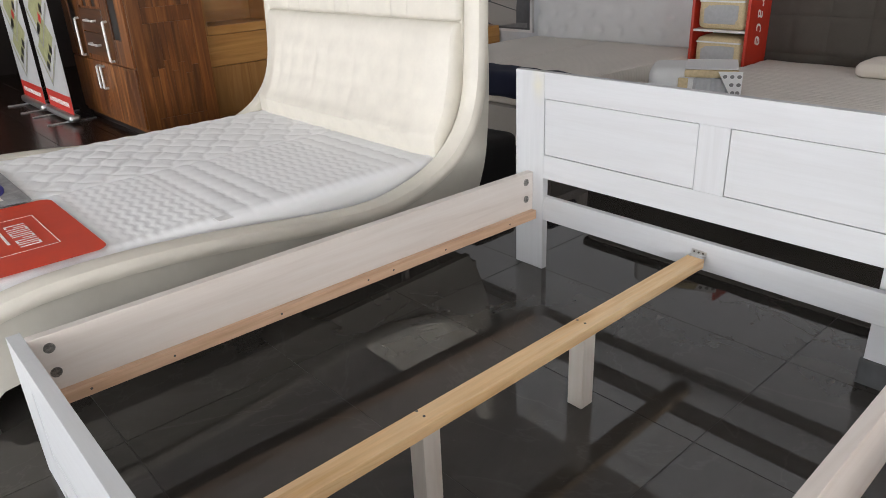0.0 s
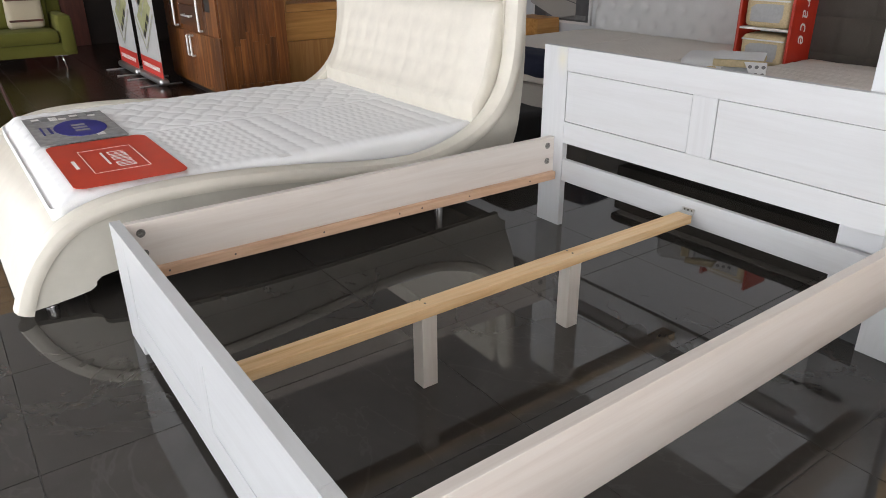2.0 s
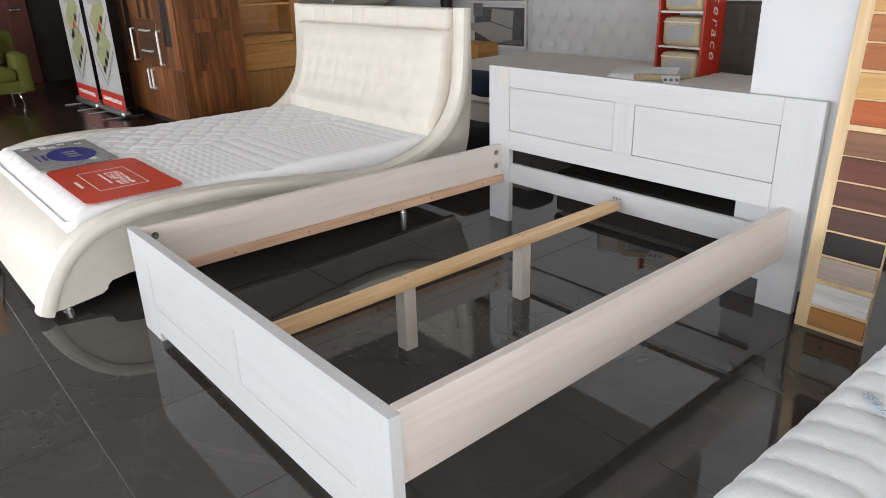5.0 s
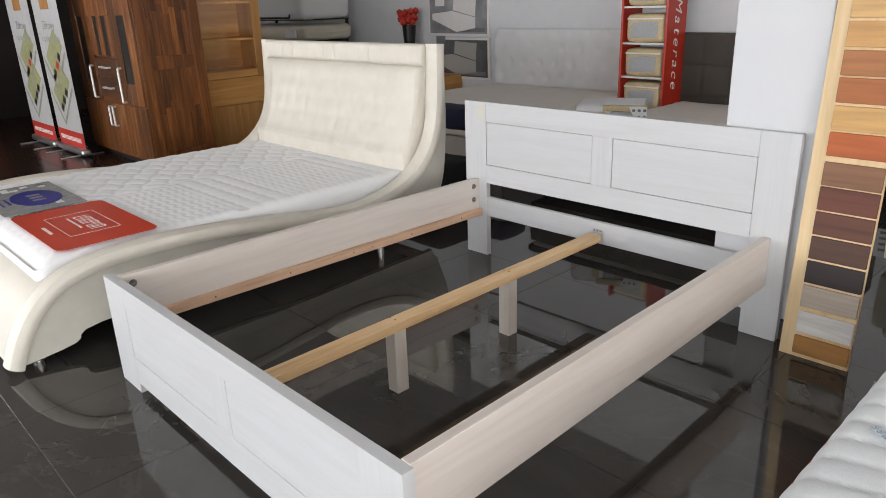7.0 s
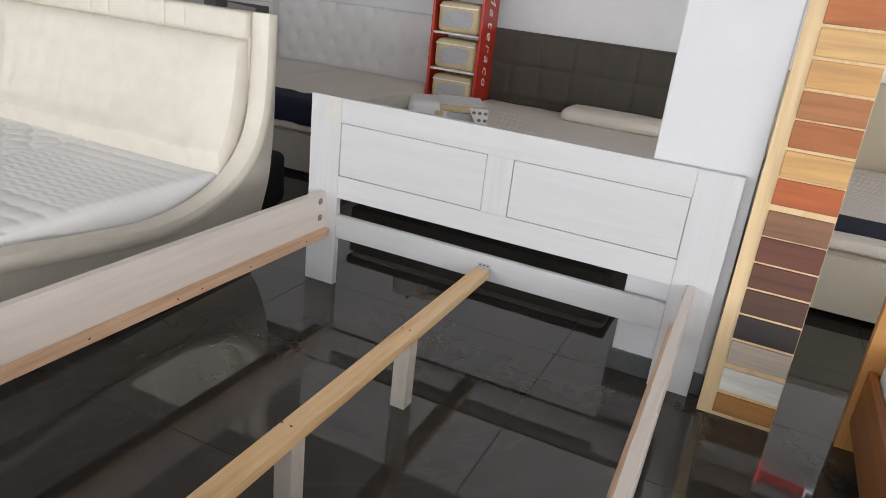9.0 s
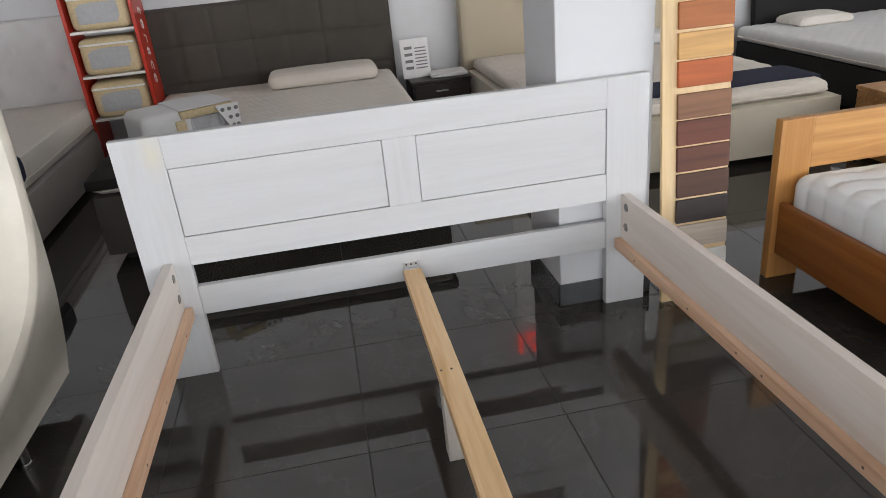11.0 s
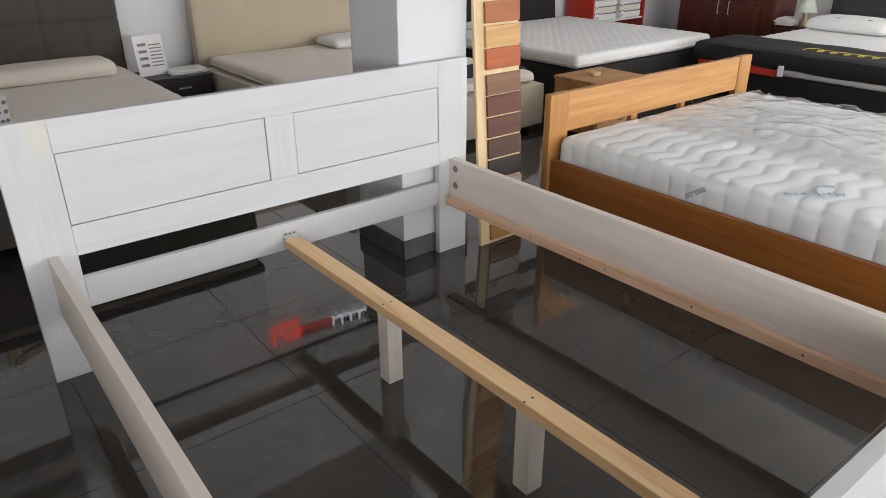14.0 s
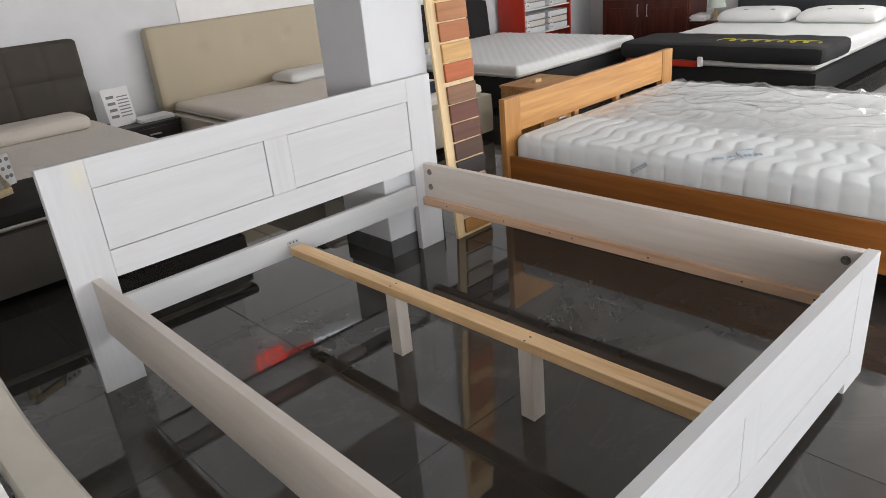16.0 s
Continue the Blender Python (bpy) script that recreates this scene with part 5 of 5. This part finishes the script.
# cut mattress corner sample standing on the charcoal bed's end
sx = thing("mattress_sample", "cut mattress corner sample with clear wrapping on the dark throw", "mattress sample", (1.50, 0.92, 0.471))
sx.scale = (1, 1, 0.9)
sx.rotation_euler = (0, 0, radians(28))
part("cover", soft_box((0.0, -0.02, 0.0), (0.36, 0.26, 0.255), 0.05, 0.03), silver_fab, sx, "pale grey ticking cover")
part("foam_edge", soft_box((-0.012, -0.235, 0.2), (0.34, 0.06, 0.252), 0.012, 0.04), foam_yellow, sx, "yellow foam top layer")
boxpart("top_cover", (-0.006, -0.232, 0.2522), (0.335, 0.058, 0.260), silver_fab, sx, 0.003)
cr = soft_box((0.004, -0.21, 0.03), (0.33, 0.05, 0.2), 0.012, 0.02, lambda p, n: p + np.array((0.004 * math.sin(p[1] * 120), 0, 0)))
part("spring_core", cr, foam_blue, sx, "blue grey pocket springs")
boxpart("foam_side", (-0.012, 0.035, 0.0), (0.02, 0.09, 0.199), foam_yellow, sx, 0.008)
boxpart("foam_foot", (-0.012, -0.235, 0.0), (0.02, 0.0345, 0.045), foam_yellow, sx, 0.008)
boxpart("foam_side", (-0.012, -0.238, 0.046), (0.02, -0.20, 0.199), foam_yellow, sx, 0.008)
fl = bmesh.new()
ring = [[fl.verts.new((x, y, z)) for y, z in ((-0.255, 0.245), (-0.125, 0.245), (-0.215, 0.062), (-0.255, 0.062))] for x in (-0.030, -0.022)]
fl.faces.new(ring[0])
fl.faces.new(ring[1][::-1])
for i in range(4):
    fl.faces.new((ring[0][i], ring[1][i], ring[1][(i + 1) % 4], ring[0][(i + 1) % 4]))
bmesh.ops.recalc_face_normals(fl, faces=fl.faces)
fp = part("dotted_flap", fl, paper, sx, "white flap with dark dots", False)
for y, z in ((-0.238, 0.215), (-0.200, 0.215), (-0.162, 0.215), (-0.238, 0.165), (-0.200, 0.165), (-0.236, 0.115), (-0.210, 0.115)):
    part("dot", rod(bmesh.new(), (-0.0315, y, z), (-0.0302, y, z), 0.012, None, 10), grey_ink, fp)

# mahogany dresser and neighbours on the side wall


def dresser():
    X0, X1, Y0, Y1, Z = 1.86, 3.12, -7.58, -7.08, 1.7
    d = thing("dresser_cabinet", "dark mahogany cabinet with drawers, doors and small metal handles", "cabinet")
    part("body", box(bmesh.new(), (X0, Y0, 0.0), (X1, Y1 - 0.02, Z), 0.005), mahogany, d)
    M = (X0 + X1) / 2
    for x0, x1, hx in ((X0 + 0.01, M - 0.004, M - 0.07), (M + 0.004, X1 - 0.01, M + 0.07)):
        k = boxpart("door", (x0, Y1 - 0.0198, 0.05), (x1, Y1, 0.62), mahogany, d, 0.006)
        bar_handle(k, (hx, Y1, 0.42), (hx, Y1, 0.56), (0, 0.025, 0), alu, 0.006)
        boxpart("raised_panel", (x0 + 0.11, Y1 - 0.001, 0.15), (x1 - 0.11, Y1 + 0.007, 0.52), mahogany, k, 0.005)
        k = boxpart("drawer", (x0, Y1 - 0.0198, 0.635), (x1, Y1, 0.86), mahogany, d, 0.006)
        bar_handle(k, ((x0 + x1) / 2 - 0.07, Y1, 0.75), ((x0 + x1) / 2 + 0.07, Y1, 0.75), (0, 0.025, 0), alu, 0.006)
        k = boxpart("upper_door", (x0, Y1 - 0.0198, 0.875), (x1, Y1, Z - 0.02), mahogany, d, 0.006)
        boxpart("pane", (x0 + 0.1, Y1 - 0.001, 0.95), (x1 - 0.1, Y1 + 0.002, Z - 0.1), black_plastic, k, 0)
    return d


dresser()
nightstand("nightstand", "dark brown nightstand by the panelled headboard", (1.44, -7.55, 0), (1.84, -7.08, 0.36), mahogany, axis=1)
lp = thing("table_lamp", "small table lamp with pale green conical shade", "lamp", (1.56, -7.22, 0.361))
b = rod(bmesh.new(), (0, 0, 0), (0, 0, 0.015), 0.05, 0.045, 20)
rod(b, (0, 0, 0.0152), (0, 0, 0.10), 0.035, 0.028, 16)
rod(b, (0, 0, 0.1002), (0, 0, 0.16), 0.028, 0.012, 16)
part("base", b, brass, lp)
part("shade", rod(bmesh.new(), (0, 0, 0.15), (0, 0, 0.31), 0.115, 0.06, 28), lamp_shade_mat, lp)
mg = thing("magazines", "stack of white papers on the nightstand", "brochure", (1.72, -7.2, 0.361))
for i in range(6):
    o = part("brochure", box(bmesh.new(), (-0.10, -0.14, 0.012 * i), (0.10, 0.14, 0.012 * i + 0.0115), 0.001), paper, mg)
    o.rotation_euler = (0, 0, radians(10 * math.sin(i * 1.7)))
rack(3.20, -6.47, -5.53, "red rack with white shelves by the back wall", 0.42, (0.37, 0.67, 0.98, 1.29), 1.78)
for z in (0.377, 0.677, 0.987):
    for y in (-6.43, -5.97):
        layered_sample(3.215, y, y + 0.41, z, 0.235, 0.3)
nightstand("nightstand", "oiled alder nightstand behind the alder bed", (0.78, -3.30, 0), (1.20, -2.78, 0.42), oak_y)
kn = thing("wooden_block", "small pale wooden knob lying on the alder nightstand", "wooden block", (0.98, -2.98, 0.421))
part("block", box(bmesh.new(), (-0.03, -0.04, 0.0), (0.03, 0.04, 0.03), 0.008), pale_z, kn)

# pictures, lamp, stacked mattresses by the back wall
for z0, z1, y0, y1, shade, bedding in ((0.49, 0.995, 4.055, 4.99, photo_dark, base_grey), (1.012, 1.54, 4.055, 5.11, photo_light, white_ink)):
    pc = thing("wall_picture", "grey photograph of a bedroom in a white frame", "picture", group="bedroom photographs")
    boxpart("frame", (3.642, y0, z0), (3.678, y1, z1), white_ink, pc)
    boxpart("print", (3.636, y0 + 0.03, z0 + 0.03), (3.6415, y1 - 0.03, z1 - 0.03), shade, pc, 0)
    for nm, m, pts in (("printed_bed", bedding, ((0.22, 0.08), (0.55, 0.05), (0.98, 0.20), (0.98, 0.27), (0.62, 0.30), (0.22, 0.22))),
                       ("printed_headboard", bedding, ((0.22, 0.23), (0.60, 0.31), (0.58, 0.46), (0.20, 0.44))),
                       ("printed_floor", grey_ink, ((0.06, 0.05), (0.52, 0.05), (0.20, 0.10), (0.06, 0.10))),
                       ("printed_window", white_ink if shade is photo_light else grey_ink, ((0.75, 0.36), (0.92, 0.36), (0.92, 0.52), (0.75, 0.52)))):
        bm = bmesh.new()
        bm.faces.new([bm.verts.new((3.6345 if nm != "printed_headboard" else 3.6335, y0 + u, z0 + v)) for u, v in pts])
        part(nm, bm, m, pc)
fs = thing("flower_stand", "dark vase with red flowers on a small orange cabinet", "vase", (3.45, 5.29, 0.0))
part("cabinet", box(bmesh.new(), (-0.15, -0.75, 0.0), (0.2, -0.28, 0.55), 0.005), light_oak, fs)
part("pedestal", box(bmesh.new(), (-0.12, -0.14, 0.0), (0.12, 0.14, 0.875), 0.006), black_plastic, fs)
part("vase", rod(bmesh.new(), (0, 0, 0.8752), (0, 0, 1.15), 0.07, 0.09, 20), black_plastic, fs)
fb = bmesh.new()
for i in range(26):
    a, r = i * 2.4, 0.03 + 0.11 * ((i * 7) % 10) / 10
    bmesh.ops.create_icosphere(fb, subdivisions=1, radius=0.045, matrix=Matrix.Translation((r * math.cos(a), r * math.sin(a), 1.18 + 0.16 * ((i * 3) % 11) / 11)))
part("flowers", fb, red_board, fs, "red flower heads")
def roll_quilt(p, n):
    w = min(abs(math.sin(math.pi * (p[1] + p[2]) / 0.09)), abs(math.sin(math.pi * (p[1] - p[2]) / 0.09)))
    return p + (0.012 * w ** 0.5 + 0.010 * noise.noise(Vector(p * 5))) * n


m = part("stacked_mattress", soft_box((2.6, 6.45, 0.99), (3.4, 8.5, 1.17), 0.07, 0.03, roll_quilt), cream_pale)
tagged(m, "cream quilted mattress roll on the stack", "mattress", "stacked mattresses")
boxpart("price_tag", (2.555, 6.62, 1.03), (2.585, 6.86, 1.13), paper, m, 0.002, "white paper tag")
m = part("stacked_mattress", soft_box((2.6, 6.45, 1.26), (3.4, 8.5, 1.62), 0.08, 0.05, lambda p, n: p + 0.012 * noise.noise(Vector(p * 8)) * n), mat_white)
tagged(m, "white mattress in clear bag with black handle", "mattress", "stacked mattresses")
hd = rod(bmesh.new(), (2.575, 6.75, 1.285), (2.575, 7.85, 1.285), 0.012, None, 8)
for y in (6.75, 7.85):
    rod(hd, (2.575, y, 1.285), (2.585, y, 1.33), 0.012, None, 8)
part("handle", hd, black_plastic, m, "black carrying handle")
st = thing("stand", "dark low stand below stacked mattresses", "stand")
boxpart("body", (2.65, 6.55, 0), (3.4, 8.4, 0.982), wenge, st)
boxpart("shelf", (2.85, 6.5, 1.240), (3.4, 8.45, 1.258), wenge, st)
for y in (6.52, 8.38):
    boxpart("post", (3.36, y, 0.983), (3.4, y + 0.03, 1.2398), wenge, st)
pf = part("pouf", soft_box((0.48, 1.70, 0.0), (0.86, 2.30, 0.335), 0.05, 0.03, lambda p, n: p + 0.006 * noise.noise(Vector(p * 6)) * n), black_fab)
tagged(pf, "small black upholstered pouf beside the cream bed", "pouf")
dr = thing("door_1", "dark brown door with metal handle in the dark wall", "door", kind="structure")
boxpart("leaf", (-1.35, LEFT_Y - 0.05, 0.0), (-0.45, LEFT_Y - 0.002, 2.1), mahogany, dr)
bar_handle(dr, (-0.55, LEFT_Y - 0.05, 1.05), (-0.67, LEFT_Y - 0.05, 1.05), (0, -0.05, 0), alu)

# lit shop sign above the ivory bed, reading towards the room
sg = thing("lit_sign", "red and white lit sign letters on the back wall", "sign")


def sign_block(bm, y0, y1, z0, z1):
    """y runs from the left end of the sign; the line of letters rises a little along it."""
    up = 0.085 * (-(y0 + y1) / 2 - 1.64)
    y0, y1 = 0.115 + 0.908 * y0, 0.115 + 0.908 * y1
    z0, z1, up = 0.908 * z0 - 0.136, 0.908 * z1 - 0.136, 0.908 * up
    box(bm, (BACK_X - 0.05, y1, z0 + up), (BACK_X - 0.012, y0, z1 + up), 0.008)


bm = bmesh.new()
sign_block(bm, -1.63, -1.665, 2.80, 3.05)
part("emblem_bar", bm, red_led, sg, "red lit emblem bar")
bm = bmesh.new()
sign_block(bm, -1.72, -1.98, 2.785, 2.825)
for y, z0, z1 in ((-1.735, 2.83, 2.93), (-1.79, 2.93, 3.03), (-1.865, 2.90, 3.03), (-1.94, 2.87, 3.03)):
    sign_block(bm, y, y - 0.026, z0, z1)
part("emblem", bm, red_led, sg, "red lit emblem")
for i in range(4):
    y = -2.0 - i * 0.108
    bm = bmesh.new()
    sign_block(bm, y + 0.006, y - 0.096, 2.885, 2.915)
    sign_block(bm, y + 0.006, y + 0.001, 2.885, 2.98)
    part("letter_glow", bm, red_halo, sg, "red glow round a letter")
    bm = bmesh.new()
    sign_block(bm, y, y - 0.022, 2.925, 3.02)
    sign_block(bm, y - 0.065, y - 0.087, 2.925, 3.02)
    part("letter", bm, banner_red, sg, "dark red letter")
for i in range(6):
    y = -2.44 - i * 0.125
    bm = bmesh.new()
    sign_block(bm, y + 0.012, y - 0.105, 2.875, 2.892)
    sign_block(bm, y + 0.014, y + 0.006, 2.875, 2.99)
    part("letter_glow", bm, white_led, sg, "white glow round a letter")
    bm = bmesh.new()
    sign_block(bm, y, y - 0.026, 2.895, 2.995)
    sign_block(bm, y - 0.060, y - 0.086, 2.895, 2.995)
    part("letter", bm, black_plastic, sg, "dark letter")
bd = part("wall_board", box(bmesh.new(), (BACK_X - 0.012, -2.95, 1.07), (BACK_X - 0.003, -1.36, 2.30), 0.002), ceiling_paint)
tagged(bd, "plain white board fixed to the back wall", "board")

# ceiling beams
structure("cornice", (BACK_X - 0.10, RIGHT_Y, CEIL - 0.10), (BACK_X - 0.003, LEFT_Y, CEIL - 0.003), beam_paint, "dark cornice strip along the back wall", "beam")
structure("ceiling_beam", (3.06, RIGHT_Y, CEIL - 0.06), (3.19, LEFT_Y, CEIL - 0.003), beam_paint, "dark ceiling strip across the room", "beam")
structure("ceiling_channel", (FRONT_X, -2.0, CEIL - 0.12), (BACK_X - 0.103, -1.76, CEIL - 0.063), beam_paint, "dark ceiling channel along the room", "beam")

# ---- floor, tile by tile ----
floor = tagged(boxpart("floor", (FRONT_X - 0.2, RIGHT_Y - 0.2, -0.119), (BACK_X + 0.2, LEFT_Y + 0.2, -0.0022), grout, None, 0), "polished dark grey stone tile floor", "floor", "", "structure")
PITCH, GAP = 0.632, 0.0026
TX, TY = -0.622, -0.376
tb = box(bmesh.new(), (GAP / 2, GAP / 2, -0.0021), (PITCH - GAP / 2, PITCH - GAP / 2, 0.0), 0.0003, 1)
tile_me = mesh_of("tile", tb, tile_mat, False)
nx0, nx1 = math.floor((FRONT_X - TX) / PITCH), math.ceil((BACK_X - TX) / PITCH)
ny0, ny1 = math.floor((RIGHT_Y - TY) / PITCH), math.ceil((LEFT_Y - TY) / PITCH)
far_v, far_f = [], []
for i in range(nx0, nx1):
    for j in range(ny0, ny1):
        x, y = TX + i * PITCH, TY + j * PITCH
        if y > 4.6:
            continue
        if -4.5 < x < 2.6 and -4.4 < y < 4.0:
            o = new("tile", tile_me)
            o.location, o.parent = (x, y, 0), floor
        else:
            k = len(far_v)
            a, b2, c, d = x + GAP / 2, y + GAP / 2, x + PITCH - GAP / 2, y + PITCH - GAP / 2
            c, a = min(c, BACK_X), max(a, FRONT_X)
            b2, d = max(b2, RIGHT_Y), min(d, LEFT_Y)
            far_v += [(a, b2, 0), (c, b2, 0), (c, d, 0), (a, d, 0), (a, b2, -0.002), (c, b2, -0.002), (c, d, -0.002), (a, d, -0.002)]
            far_f += [[k + q for q in f] for f in ((0, 1, 2, 3), (4, 5, 1, 0), (5, 6, 2, 1), (6, 7, 3, 2), (7, 4, 0, 3))]
me = bpy.data.meshes.new("tiles")
me.from_pydata(far_v, [], far_f)
me.materials.append(tile_mat)
ft = new("tiles", me)
ft.parent = floor
tagged(ft, kind="stuff")

# brown tiles towards the back of the shop
bx, by = 0.45, TY + 8 * PITCH
brown_v, brown_f = [], []
for i in range(math.floor(FRONT_X / bx), math.ceil(BACK_X / bx)):
    for j in range(math.ceil((LEFT_Y - by) / bx)):
        k = len(brown_v)
        a, c = max(i * bx + 0.002, FRONT_X), min((i + 1) * bx - 0.002, BACK_X)
        b2, d = by + j * bx + 0.002, min(by + (j + 1) * bx - 0.002, LEFT_Y)
        brown_v += [(a, b2, 0), (c, b2, 0), (c, d, 0), (a, d, 0), (a, b2, -0.002), (c, b2, -0.002), (c, d, -0.002), (a, d, -0.002)]
        brown_f += [[k + q for q in f] for f in ((0, 1, 2, 3), (4, 5, 1, 0), (5, 6, 2, 1), (6, 7, 3, 2), (7, 4, 0, 3))]
me = bpy.data.meshes.new("brown_tiles")
me.from_pydata(brown_v, [], brown_f)
me.materials.append(brown_tile)
bt = new("brown_tiles", me)
bt.parent = floor
tagged(bt, "satin dark brown floor tiles", kind="stuff")
